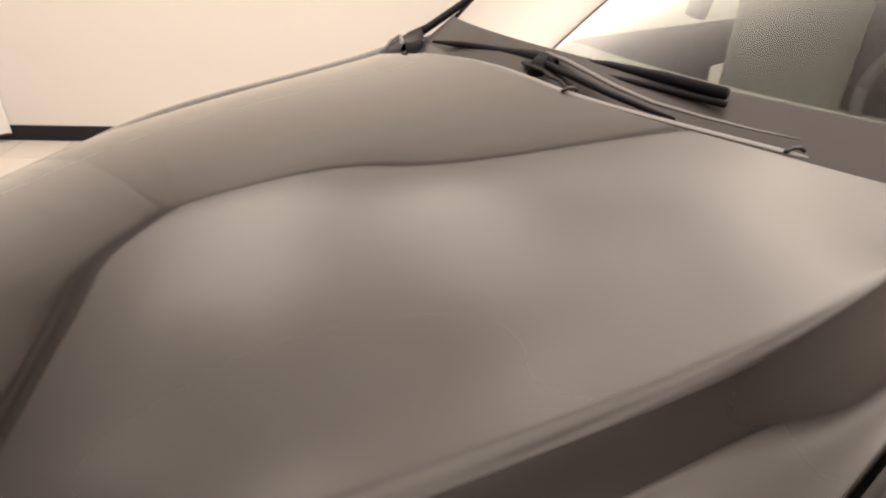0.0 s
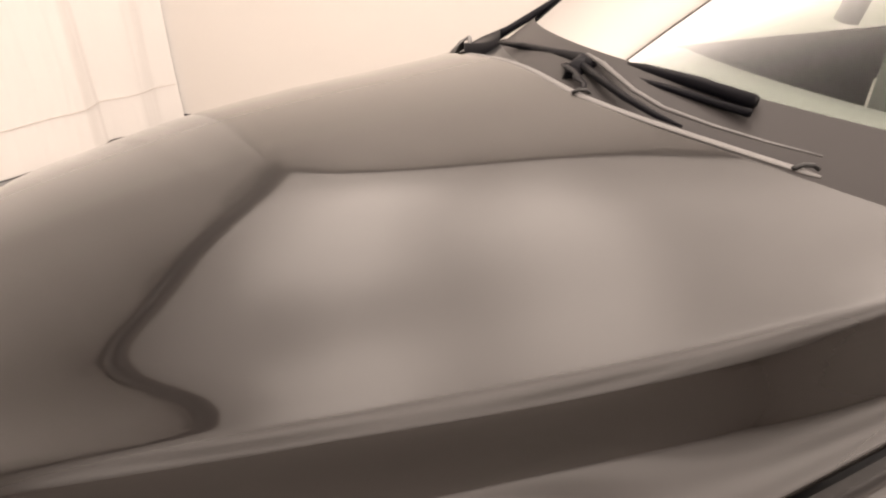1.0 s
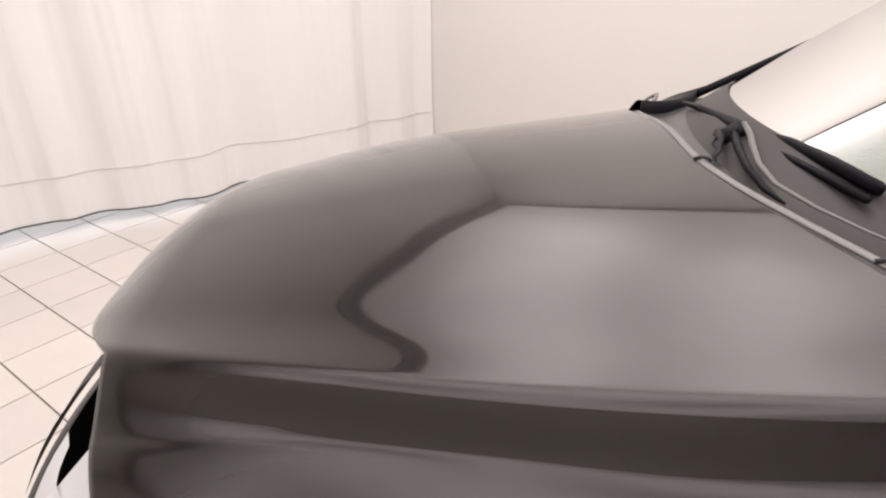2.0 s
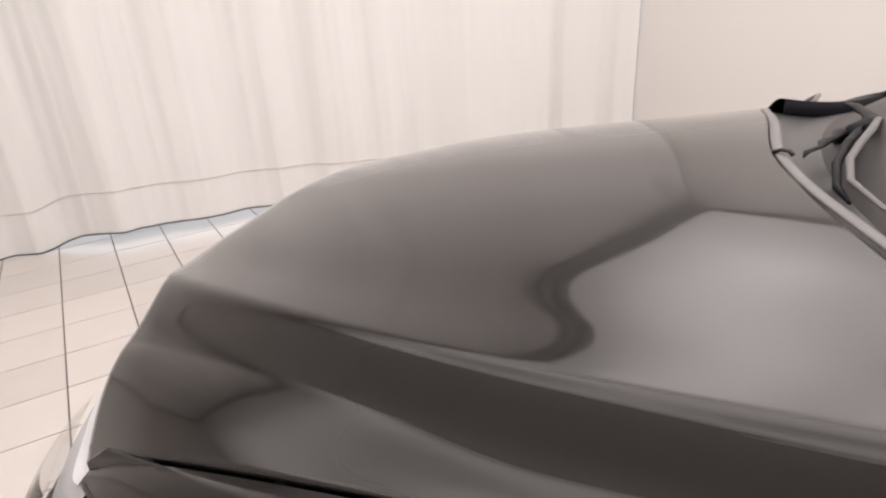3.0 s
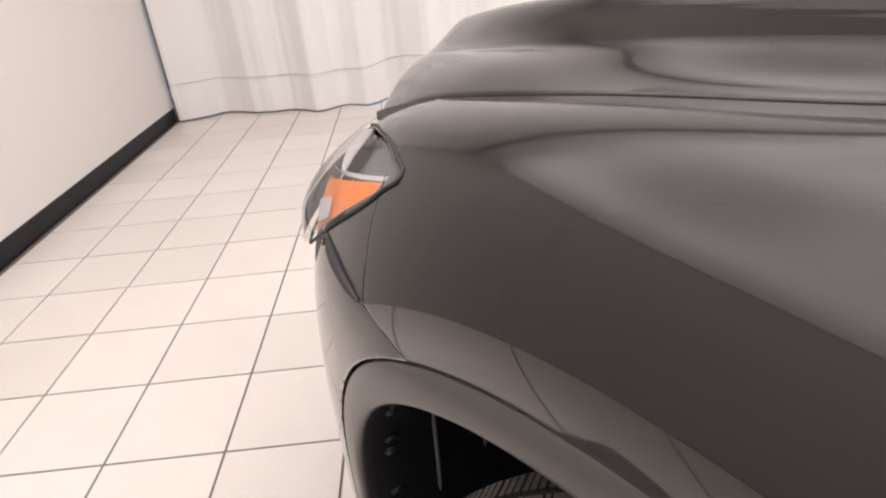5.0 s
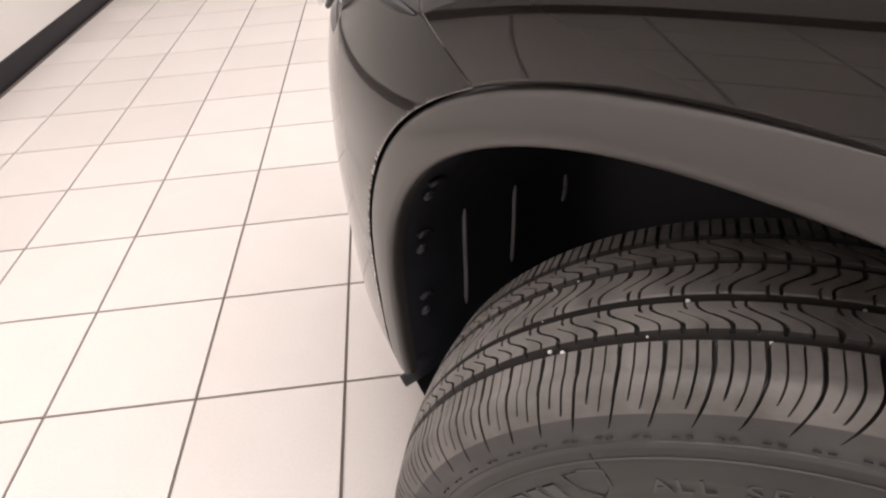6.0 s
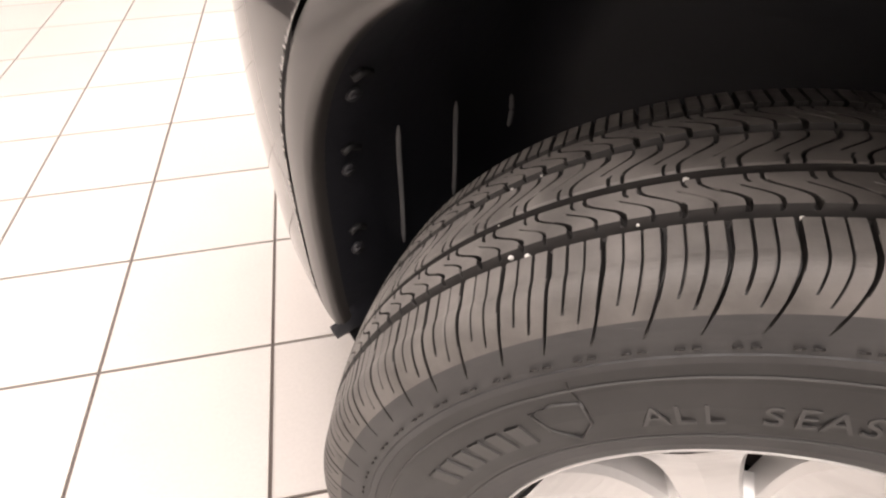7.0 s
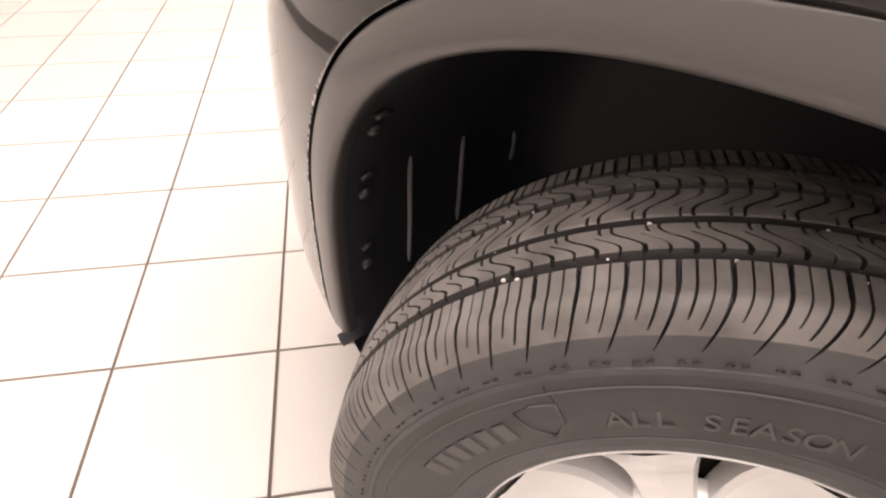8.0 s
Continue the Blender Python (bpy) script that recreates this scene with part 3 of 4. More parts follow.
def headlight(side):
    h = new("headlight")
    h.parent = car
    h["label"] = "clear headlight with amber side reflector"
    n = 46

    def sheet(y0, y1, f0, f1, out, lean=0.0, bulge=0.0):
        rows = []
        for i in range(n + 1):
            y = lerp(y0, y1, i / n)
            a, b = lamp_low(y), lamp_top(y)
            rows.append([flank(y - lean, lerp(a, b, lerp(f0, f1, k / 14)), side, out + bulge * smooth((y - 0.45) / 0.22) * math.sin(math.pi * (0.1 + 0.75 * k / 14))) for k in range(15)])
        if side > 0:
            rows.reverse()
        return grid_bm(rows)

    lens = part("lens", sheet(0.375, 0.82, 0.0, 1.0, 0.004, 0.0, 0.030), LENS, h, "clear plastic lens")
    lens.visible_shadow = False
    part("housing", sheet(0.375, 0.62, 0.0, 1.0, -0.045), LAMPGREY, h, "dark grey lamp housing")
    # chrome bowl towards the nose
    part("bowl", sheet(0.592, 0.86, -0.02, 1.02, -0.016), CHROME, h, "pale satin lamp bowl")

    def patch(name, pts, mat, label, out):
        """A four-cornered inlay on the flank, corners as forward distance and height."""
        rows = []
        for i in range(13):
            u = i / 12
            rows.append([flank(lerp(lerp(pts[0][0], pts[1][0], u), lerp(pts[3][0], pts[2][0], u), v), lerp(lerp(pts[0][1], pts[1][1], u), lerp(pts[3][1], pts[2][1], u), v), side, out + 0.012 * (1 - 0.8 * v) * smooth((lerp(pts[0][0], pts[1][0], u) - 0.47) / 0.16)) for v in [k / 8 for k in range(9)]])
        if side > 0:
            rows.reverse()
        part(name, grid_bm(rows), mat, h, label)

    patch("amber_reflector", ((0.400, 0.9085), (0.588, 0.856), (0.556, 0.808), (0.405, 0.899)), AMBER, "orange side reflector", -0.003)
    patch("chrome_strip", ((0.392, 0.9155), (0.604, 0.862), (0.604, 0.8575), (0.394, 0.9115)), WHITECELL, "thin pale strip", -0.001)
    patch("white_cell", ((0.515, 0.861), (0.570, 0.840), (0.547, 0.822), (0.498, 0.847)), WHITECELL, "small pale reflector cell", 0.0)
    # gasket round the lens
    loop = [(y, lamp_top(y) + 0.002) for y in [lerp(0.60, 0.39, k / 24) for k in range(25)]] + [(0.376, 0.9265), (0.3705, 0.9225), (0.371, 0.916)] + [(y, lamp_low(y) - 0.003) for y in [lerp(0.38, 0.82, k / 40) for k in range(41)]]
    part("gasket", tube_bm([flank(y, z, side, 0.001) for y, z in loop], 0.0020, 8), BLACK, h, "black rubber gasket")
    return h


def lamp_shelf(side):
    """Inner ledge that closes the headlight under the hood."""
    rows = []
    for k in range(25):
        y = lerp(0.61, 0.82, k / 24)
        a = flank(y, lamp_top(y), side, 0.002)
        rows.append([a, a + Vector((-side * 0.02, 0, -0.003)), a + Vector((-side * 0.16, 0, -0.012))])
    if side > 0:
        rows.reverse()
    part("lamp_ledge", grid_bm(rows), CHROME, car, "pale ledge above the headlight")


WHITECELL = material("white_cell", (0.75, 0.76, 0.76), 0.25, 0.3)
for sd in (-1, 1):
    headlight(sd)
    lamp_shelf(sd)


def seam_slit(side):
    """Dark wedge-shaped opening at the joint of bumper and fender."""
    pts = [flank(y, z, side, 0.0005) for y, z in ((0.486, 0.838), (0.465, 0.8365), (0.44, 0.835), (0.41, 0.834), (0.375, 0.8335), (0.345, 0.834))]
    part("seam_gap", tube_bm(pts, [0.001, 0.004, 0.0062, 0.0062, 0.005, 0.0012], 8), BLACK, car, "dark open joint between bumper and fender")


seam_slit(-1)
seam_slit(1)


def bottom_shadow():
    """Engine bay floor that closes the car from below."""
    part("underbody", box_bm((-0.74, CAR_REAR + 0.1, 0.22), (0.74, 0.72, 0.30)), BLACK, car, smooth=False)
    part("bay_wall", box_bm((-0.44, -0.55, 0.3), (0.44, 0.58, 0.86)), BLACK, car, smooth=False)


bottom_shadow()
FRIT = material("printed_glass", (0.04, 0.037, 0.037), 0.40, 0.0, Specular_IOR_Level=0.12)
GLOSSBLACK = material("gloss_black_plastic", (0.005, 0.005, 0.007), 0.42, 0.0, Specular_IOR_Level=0.07)


# ---- wheels ----
GROOVES = ((0.053, 0.0040), (0.020, 0.0036), (-0.020, 0.0036), (-0.053, 0.0040))


def rib_shift(x):
    """How far the cuts of a rib lie round the tyre at a place across it, in pitches."""
    if x > 0.053:
        return 0.42 * max(0.0, (x - 0.072) / 0.041) ** 2 + 0.8 * (x - 0.055)
    if x < -0.053:
        return 0.4 + 1.0 * (-0.055 - x)
    mid, half, lean, shift = (0.0365, 0.0125, -1, 0.0) if x > 0.02 else (0.0, 0.0160, 1, 0.3) if x > -0.02 else (-0.0365, 0.0125, -1, 0.75)
    u = min(max((x - mid) / half, -1.0), 1.0)
    return shift + lean * 0.36 * math.sin(math.pi / 2 * min(max(1.4 * u, -1.0), 1.0))


def tread_shift(x):
    for g, w in GROOVES:
        if abs(x - g) < w:
            return lerp(rib_shift(g - w * 1.01), rib_shift(g + w * 1.01), (x - g + w) / (2 * w))
    return rib_shift(x)


def tread_depth(q, x):
    """Groove depth at a place round (in pitches along the cuts) and across the tread."""
    for g, w in GROOVES:
        if abs(x - g) < w:
            return 0.0070 * min(1.0, (w - abs(x - g)) / w * 3.5)

    def slit(pos, half, depth):
        f = abs(pos - round(pos))
        return depth * min(1.0, max(0.0, (half - f) / half * 2.5))

    if x > 0.053:
        # outer shoulder: one broad cut a pitch that bends into the sidewall, two fine ones between
        down = min(max((x - 0.056) / 0.058, 0.0), 1.0)
        fade = max(0.0, min(1.0, (0.1175 - x) / 0.008))
        d = slit(q, lerp(0.056, 0.024, down), 0.0055) * fade
        return max(d, slit(q + 0.34, 0.023, 0.0030) * max(0.0, min(1.0, (0.106 - x) / 0.004)), slit(q + 0.66, 0.023, 0.0030) * max(0.0, min(1.0, (0.099 - x) / 0.004)))
    if x < -0.053:
        return max(slit(q, 0.060, 0.0055), slit(q + 0.34, 0.032, 0.0035), slit(q + 0.66, 0.032, 0.0035))
    side = 1 if x > 0.02 or x < -0.02 else -1
    u = (x - 0.0365) / 0.0125 if x > 0.02 else x / 0.016 if x > -0.02 else (x + 0.0365) / 0.0125
    # S-shaped cut across the rib, broader towards one groove; a finer one between reaches half across
    d = slit(q, 0.046 + 0.014 * u * side, 0.005)
    fine = slit(q + 0.5, 0.031, 0.0035) * max(0.0, min(1.0, (0.35 + u * side) / 0.12))
    nick = slit(q + 0.26, 0.030, 0.0035) * max(0.0, min(1.0, (-0.45 - u * side) / 0.12))
    return max(d, fine, nick)


TYRE_R = 0.346


def tyre_profile():
    """Places over the tyre: radius, distance across, tread share."""
    out = [(0.2365, 0.088, 0), (0.242, 0.098, 0), (0.250, 0.1045, 0), (0.262, 0.109, 0), (0.2625, 0.1105, 0), (0.268, 0.111, 0), (0.28, 0.1135, 0), (0.295, 0.1145, 0), (0.308, 0.1135, 0), (0.3085, 0.1148, 0), (0.313, 0.1142, 0), (0.3135, 0.1125, 0)]
    shoulder = []
    for k in range(18):
        a = k / 17 * math.pi / 2
        shoulder.append((0.316 + 0.0405 * math.sin(a) ** 0.85, 0.076 + 0.036 * math.cos(a) ** 0.85, 1))
    out += shoulder
    for k in range(1, 116):
        x = lerp(0.076, -0.076, k / 115)
        out.append((0.3565 + 0.007 * (1 - (x / 0.076) ** 2), x, 1))
    out += [(r, -x, 1) for r, x, _ in shoulder[::-1][1:]]
    out += [(r, -x, 0) for r, x, _ in out[:12][::-1]]
    return [(0.2100 + (r - 0.2365) * 1.0709 - 0.023 * max(0.0, (0.30 - r) / 0.0635), x if abs(x) < 0.076 else math.copysign(0.076 + (abs(x) - 0.076) * 0.64, x), t) for r, x, t in out]


def tyre_mesh(n, pitches, detail):
    # finer round the part of the tread that faces the room
    fine = 1750 if detail else 0
    angles = [radians(-5) + radians(145) * k / fine for k in range(fine)] + [radians(140) + radians(215) * k / 500 for k in range(500)] if detail else [2 * math.pi * k / n for k in range(n)]
    n = len(angles)
    verts, faces, depths, slots = [], [], [], []
    prof = tyre_profile()
    for r, x, t in prof:
        across = x if abs(x) < 0.076 else math.copysign(0.076 + (0.3391 - r) * 0.75 + (abs(x) - 0.076) * 0.78, x)
        shift = tread_shift(across) * 2 * math.pi / pitches * (1 if t else 0)
        for k in range(n):
            a = angles[k]
            d, rr, xx = 0.0, r, x
            if t and detail:
                d = tread_depth(a * pitches / (2 * math.pi), across)
                a -= shift
                nx = smooth((abs(x) - 0.07) / 0.028)
                rr, xx = r - d * (1 - nx * 0.6), x - math.copysign(d * nx * 0.8, x)
            depths.append(d)
            verts.append((-xx, rr * math.cos(a), rr * math.sin(a)))
    for j in range(len(prof) - 1):
        for k in range(n):
            a, b = j * n + k, j * n + (k + 1) % n
            faces.append((a, b, b + n, a + n))
            # faces in the cuts take the dark rubber, shade included
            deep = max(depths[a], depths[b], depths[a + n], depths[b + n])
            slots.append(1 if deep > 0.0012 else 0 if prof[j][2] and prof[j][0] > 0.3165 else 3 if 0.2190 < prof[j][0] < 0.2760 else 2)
    me = bpy.data.meshes.new("tyre")
    me.from_pydata(verts, [], faces)
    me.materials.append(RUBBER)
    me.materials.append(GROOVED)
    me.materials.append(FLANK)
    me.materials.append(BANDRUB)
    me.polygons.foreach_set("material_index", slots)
    me.polygons.foreach_set("use_smooth", [False] * len(faces) if detail else [True] * len(faces))
    return me


def ring(prof, n=128):
    return grid_bm([[(-x, r * math.cos(a), r * math.sin(a)) for a in [2 * math.pi * k / n for k in range(n)]] for r, x in prof], True)


def spoke_bm(a0, w0, w1):
    """One broad flat spoke from hub to rim."""
    rows = []
    for i in range(13):
        f = i / 12
        r = lerp(0.05, 0.178, f)
        w = lerp(w0, w1, f**1.5)
        x = 0.058 + 0.022 * f - 0.015 * math.sin(math.pi * f)
        row = []
        for s, dx in ((-1, -0.03), (-1, -0.006), (-0.86, 0), (0, 0.003), (0.86, 0), (1, -0.006), (1, -0.03)):
            t = s * w / 2
            y, z = r, t
            row.append((-(x + dx), y * math.cos(a0) - z * math.sin(a0), y * math.sin(a0) + z * math.cos(a0)))
        rows.append(row)
    return grid_bm(rows)


def ring_text(body, a0, radius, size, x, mat, parent, name):
    """Raised letters along the sidewall, reading from outside with their heads outwards."""
    step = size * 1.02
    for k, ch in enumerate(body):
        if ch == " ":
            continue
        cu = bpy.data.curves.new("letter", "FONT")
        cu.body, cu.size, cu.extrude, cu.align_x = ch, size * 1.65, 0.0005, "CENTER"
        tmp = bpy.data.objects.new("letter", cu)
        me = bpy.data.meshes.new_from_object(tmp)
        bpy.data.objects.remove(tmp)
        bpy.data.curves.remove(cu)
        a = a0 + step * k / radius
        # letter x runs towards rising angle, letter y outwards, letter z out of the sidewall
        out = Vector((0, math.cos(a), math.sin(a)))
        along = Vector((0, -math.sin(a), math.cos(a)))
        m = Matrix((( along.x, out.x, -1, -x), (along.y, out.y, 0, radius * math.cos(a)), (along.z, out.z, 0, radius * math.sin(a)), (0, 0, 0, 1)))
        me.transform(m)
        me.materials.clear()
        me.materials.append(mat)
        ob = new(name, me)
        ob.parent = parent


def wheel(side, steer, x, y, detail, spin=0.0):
    w = new("wheel")
    w.parent = car
    w["label"] = "silver alloy wheel with all season tyre"
    # outer face looks along local -x
    flip = Matrix.Rotation(math.pi, 4, "Z") if side > 0 else Matrix.Identity(4)
    w.matrix_local = Matrix.Translation((side * x, y, TYRE_R - 0.001)) @ Matrix.Rotation(steer, 4, "Z") @ flip @ Matrix.Rotation(spin, 4, "X")
    ty = new("tyre", tyre_mesh(220, 72, detail))
    ty.parent = w
    ty["label"] = "dusty black tyre with fine tread"
    part("rim", ring([(0.157, -0.09), (0.168, -0.02), (0.170, 0.05), (0.175, 0.072), (0.182, 0.078), (0.1870, 0.085), (0.1888, 0.0880), (0.1896, 0.086), (0.1888, 0.077)]), ALLOY, w, "silver rim")
    for k in range(8):
        part("spoke", spoke_bm(2 * math.pi * (k + 0.48) / 8, 0.045, 0.092), ALLOY, w, smooth=False)
    part("hub", ring([(0.0005, 0.064), (0.03, 0.064), (0.034, 0.06), (0.07, 0.056), (0.075, 0.03)], 48), ALLOY, w)
    part("brake_disc", ring([(0.04, -0.0), (0.132, -0.0), (0.132, -0.02), (0.08, -0.02)], 64), BRAKE, w, "grey brake disc")
    part("barrel", ring([(0.170, 0.05), (0.165, -0.03), (0.162, -0.09), (0.10, -0.095)], 64), LINER, w)
    if detail:
        ring_text("ALL", radians(65.2), 0.2355, 0.0145, 0.1002, LETTER, ty, "letter")
        ring_text("SEASON", radians(79.2), 0.2355, 0.0145, 0.1002, LETTER, ty, "letter")
        # maker's name as plain raised bars and a shield outline
        for k in range(6):
            a = radians(25 + 4.1 * k)
            rows = [[(-(0.0988 + 0.0014 * q), (0.247 + rr) * math.cos(a + t), (0.247 + rr) * math.sin(a + t)) for q, rr, t in ((0, -0.011, -0.024), (1, -0.010, -0.022), (1, -0.010, 0.022), (0, -0.011, 0.024))], [(-(0.1000 + 0.0014 * q), (0.247 + rr) * math.cos(a + t), (0.247 + rr) * math.sin(a + t)) for q, rr, t in ((0, 0.011, -0.024), (1, 0.010, -0.022), (1, 0.010, 0.022), (0, 0.011, 0.024))]]
            part("raised_bar", grid_bm(rows), LETTER, ty, smooth=False)
        c, pts = radians(53.5), []
        for dx, dr in ((-0.016, 0.016), (0, 0.019), (0.016, 0.016), (0.014, -0.004), (0, -0.018), (-0.014, -0.004), (-0.016, 0.016)):
            a = c - dx / 0.248
            pts.append((-0.0996 - 0.05 * dr, (0.248 + dr) * math.cos(a), (0.248 + dr) * math.sin(a)))
        part("raised_shield", tube_bm(pts, 0.0013, 6), LETTER, ty)
        # fine raised lines round the text band, a mould line, and wear marks under the shoulder
        for r, q in ((0.2760, 0.1007), (0.2190, 0.0966)):
            part("raised_line", tube_bm([(-q, r * math.cos(a), r * math.sin(a)) for a in [2 * math.pi * k / 160 for k in range(161)]], 0.0010, 5), LETTER, ty)
        part("mould_line", tube_bm([(-0.1006, (0.250 + 0.0066 * k) * math.cos(radians(57 + 0.3 * (k % 2))), (0.250 + 0.0066 * k) * math.sin(radians(57 + 0.3 * (k % 2)))) for k in range(6)], 0.0007, 5), GROOVED, ty)
        mark = tube_bm([(-0.1003, 0.2975 * math.cos(q), 0.2975 * math.sin(q)) for q in (-0.008, 0.008)], 0.0008, 5)
        first = part("wear_mark", mark, GROOVED, ty)
        for k in range(1, 144):
            ob = new("wear_mark", first.data)
            ob.parent = ty
            ob.matrix_local = Matrix.Rotation(2 * math.pi * ((k // 2) / 72 + 0.0042 * (k % 2)), 4, "X")
        rnd = random.Random(5)
        for k in range(16):
            a, x = radians(rnd.uniform(48, 100)), rnd.choice((0.053, 0.020, -0.020, -0.024, -0.030, 0.058, 0.036))
            x += rnd.uniform(-0.004, 0.004)
            r, size = 0.3435 - 0.006 * (x / 0.076) ** 2, rnd.uniform(0.0008, 0.0020)
            bm = bmesh.new()
            bmesh.ops.create_icosphere(bm, subdivisions=1, radius=size)
            for v in bm.verts:
                v.co *= 1 + 0.3 * noise.noise(v.co * 900 + Vector((k, 0, 0)))
            bmesh.ops.translate(bm, verts=bm.verts[:], vec=(-x, r * math.cos(a), r * math.sin(a)))
            part("stone", bm, STONE, ty, "small pale stone caught in the tread", smooth=False)
    return w


LETTER = material("raised_rubber", (0.068, 0.066, 0.065), 0.6)
STONE = material("tread_stone", (0.6, 0.58, 0.55), 0.7)
BRAKE = material("brake_iron", (0.22, 0.2, 0.19), 0.5, 0.7)
STEER = radians(31)
wheel(-1, STEER, 0.767, 0.0435, True)
wheel(1, STEER, 0.767, 0.0, False)
wheel(-1, 0, 0.78, -2.66, False)
wheel(1, 0, 0.78, -2.66, False)


# ---- cabin ----
def side_shell(side):
    """Doors and quarter panel behind the fender."""
    rows = []
    for y in (-0.786, -0.79, -0.9, -1.2, -1.6, -2.0, -2.3, -2.6, -3.0, -3.3, -3.5, CAR_REAR):
        tuck = 1 - 0.10 * smooth((-3.0 - y) / 0.6)
        rows.append([(side * x * tuck, y, z) for x, z in ((0.82, 0.2), (0.862, 0.33), (0.885, 0.55), (0.884, 0.74), (0.868, 0.86), (0.83, 0.935), (0.775, 0.985), (0.735, 1.0))])
    if side > 0:
        rows.reverse()
    bm = grid_bm(rows)
    gone = [f for f in bm.faces if math.hypot(f.calc_center_median().y + 2.66, f.calc_center_median().z - 0.37) < 0.36]
    bmesh.ops.delete(bm, geom=gone, context="FACES")
    part("door_panel", bm, PAINT, car)


for sd in (-1, 1):
    side_shell(sd)
roof = [[(lerp(-0.58, 0.58, i / 16), y, z - 0.05 * abs(2 * i / 16 - 1) ** 4) for i in range(17)] for y, z in ((-1.02, 1.56), (-1.2, 1.62), (-1.6, 1.665), (-2.2, 1.67), (-2.9, 1.64), (-3.3, 1.57))]
part("roof", grid_bm(roof), PAINT, car)
tail = [[(lerp(-0.79, 0.79, i / 12) * k, y - 0.06 * (1 - (2 * i / 12 - 1) ** 2), z) for i in range(13)] for y, z, k in ((-3.3, 1.56, 0.75), (-3.42, 1.05, 0.93), (CAR_REAR, 0.95, 1), (CAR_REAR, 0.3, 1))]
part("tailgate", grid_bm(tail), PAINT, car)


GLASS_CORNERS = (-0.675, -0.354, 1.073), (0.675, -0.354, 1.073), (0.56, -1.124, 1.560), (-0.56, -1.124, 1.560)


def glass_point(x, f):
    """A place on the windshield: x from -1 to 1 across, f from 0 at the cowl to 1 at the roof."""
    a, b, c, d = map(Vector, GLASS_CORNERS)
    u = (x + 1) / 2
    w = 1 - x * x
    return a.lerp(b, u).lerp(d.lerp(c, u), f) + Vector((0, 0.21 * (1 - 0.6 * f) * w, 0.015 * math.sin(math.pi * max(f, 0)) + 0.03 * (1 - f) * w))


def pane(name, a, b, c, d, bow=0.0, crown=0.0):
    a, b, c, d = map(Vector, (a, b, c, d))
    rows = [[a.lerp(b, i / 30).lerp(d.lerp(c, i / 30), f) + Vector((0, bow * (1 - 0.6 * f) * (1 - (2 * i / 30 - 1) ** 2), 0.015 * math.sin(math.pi * f) + crown * (1 - f) * (1 - (2 * i / 30 - 1) ** 2))) for i in range(31)] for f in [j / 12 for j in range(13)]]
    ob = part(name, grid_bm(rows), GLASS, car, "clear slightly green glass")
    ob.visible_shadow = False
    return ob


pane("windshield", *GLASS_CORNERS, 0.21, 0.03)
for sd in (-1, 1):
    q = [(sd * 0.735, -0.85, 1.003), (sd * 0.735, -1.75, 1.003), (sd * 0.60, -1.75, 1.585), (sd * 0.60, -1.15, 1.56)]
    pane("door_window", *q)
    pane("rear_window", (sd * 0.735, -1.85, 1.003), (sd * 0.72, -3.2, 1.04), (sd * 0.60, -3.1, 1.55), (sd * 0.60, -1.85, 1.59))


def bar(name, pts, radius, mat, flat=1.0, sides=10):
    return part(name, tube_bm(pts, radius, sides, flat=flat), mat, car)


for sd in (-1, 1):
    bar("windshield_pillar", [(sd * 0.705, -0.308, 1.068), (sd * 0.695, -0.364, 1.094), (sd * 0.672, -0.630, 1.229), (sd * 0.570, -1.145, 1.570)], [0.016, 0.011, 0.010, 0.014], GLOSSBLACK)
    # broad pale lining of the pillar, from the glass edge inwards
    lining = [[Vector((sd * lerp(0.672, 0.56, f), -0.359 - 0.75 * f - 0.19 * g, lerp(1.063, 1.555, f) - 0.035 * g)) + Vector((-sd * 0.05 * math.sin(math.pi * (0.15 + 0.7 * g)), 0, 0)) for g in [k / 10 for k in range(11)]] for f in [-0.05 + 1.05 * j / 14 for j in range(15)]]
    part("pillar_trim", grid_bm(lining if sd > 0 else lining[::-1]), PALETRIM, car, "pale cloth lining of the windshield pillar")
    bar("middle_pillar", [(sd * 0.74, -1.80, 1.03), (sd * 0.66, -1.80, 1.36), (sd * 0.60, -1.80, 1.60)], 0.045, TRIM)
    bar("roof_rail", [(sd * 0.60, -1.05, 1.57), (sd * 0.60, -1.6, 1.61), (sd * 0.60, -2.6, 1.61), (sd * 0.60, -3.25, 1.54)], 0.035, PAINT)
dash = [[(lerp(-0.66, 0.66, i / 24), y + 0.10 * (1 - (2 * i / 24 - 1) ** 2), z) for i in range(25)] for y, z in ((-0.40, 1.045), (-0.60, 1.04), (-0.80, 1.03), (-0.98, 1.005), (-1.05, 0.92), (-1.05, 0.5))]
part("dashboard", grid_bm(dash), TRIM, car, "grey dashboard")


def seat(x):
    st = new("seat")
    st.parent = car
    part("backrest", box_bm((x - 0.23, -1.95, 0.6), (x + 0.23, -1.82, 1.22), 0.04, 3), SEATM, st)
    part("cushion", box_bm((x - 0.24, -1.85, 0.5), (x + 0.24, -1.35, 0.64), 0.04, 3), SEATM, st)
    part("headrest", box_bm((x - 0.12, -1.93, 1.26), (x + 0.12, -1.84, 1.42), 0.035, 3), SEATM, st)


seat(-0.36)
seat(0.36)
bm = bmesh.new()
pts = [(0.19 * math.cos(a), 0.19 * math.sin(a)) for a in [2 * math.pi * k / 40 for k in range(41)]]
tube_bm([(-0.36 + px, -1.12 - pz * 0.35, 1.02 + pz * 0.92) for px, pz in pts], 0.016, 8, bm)
part("steering_wheel", bm, BLACK, car)
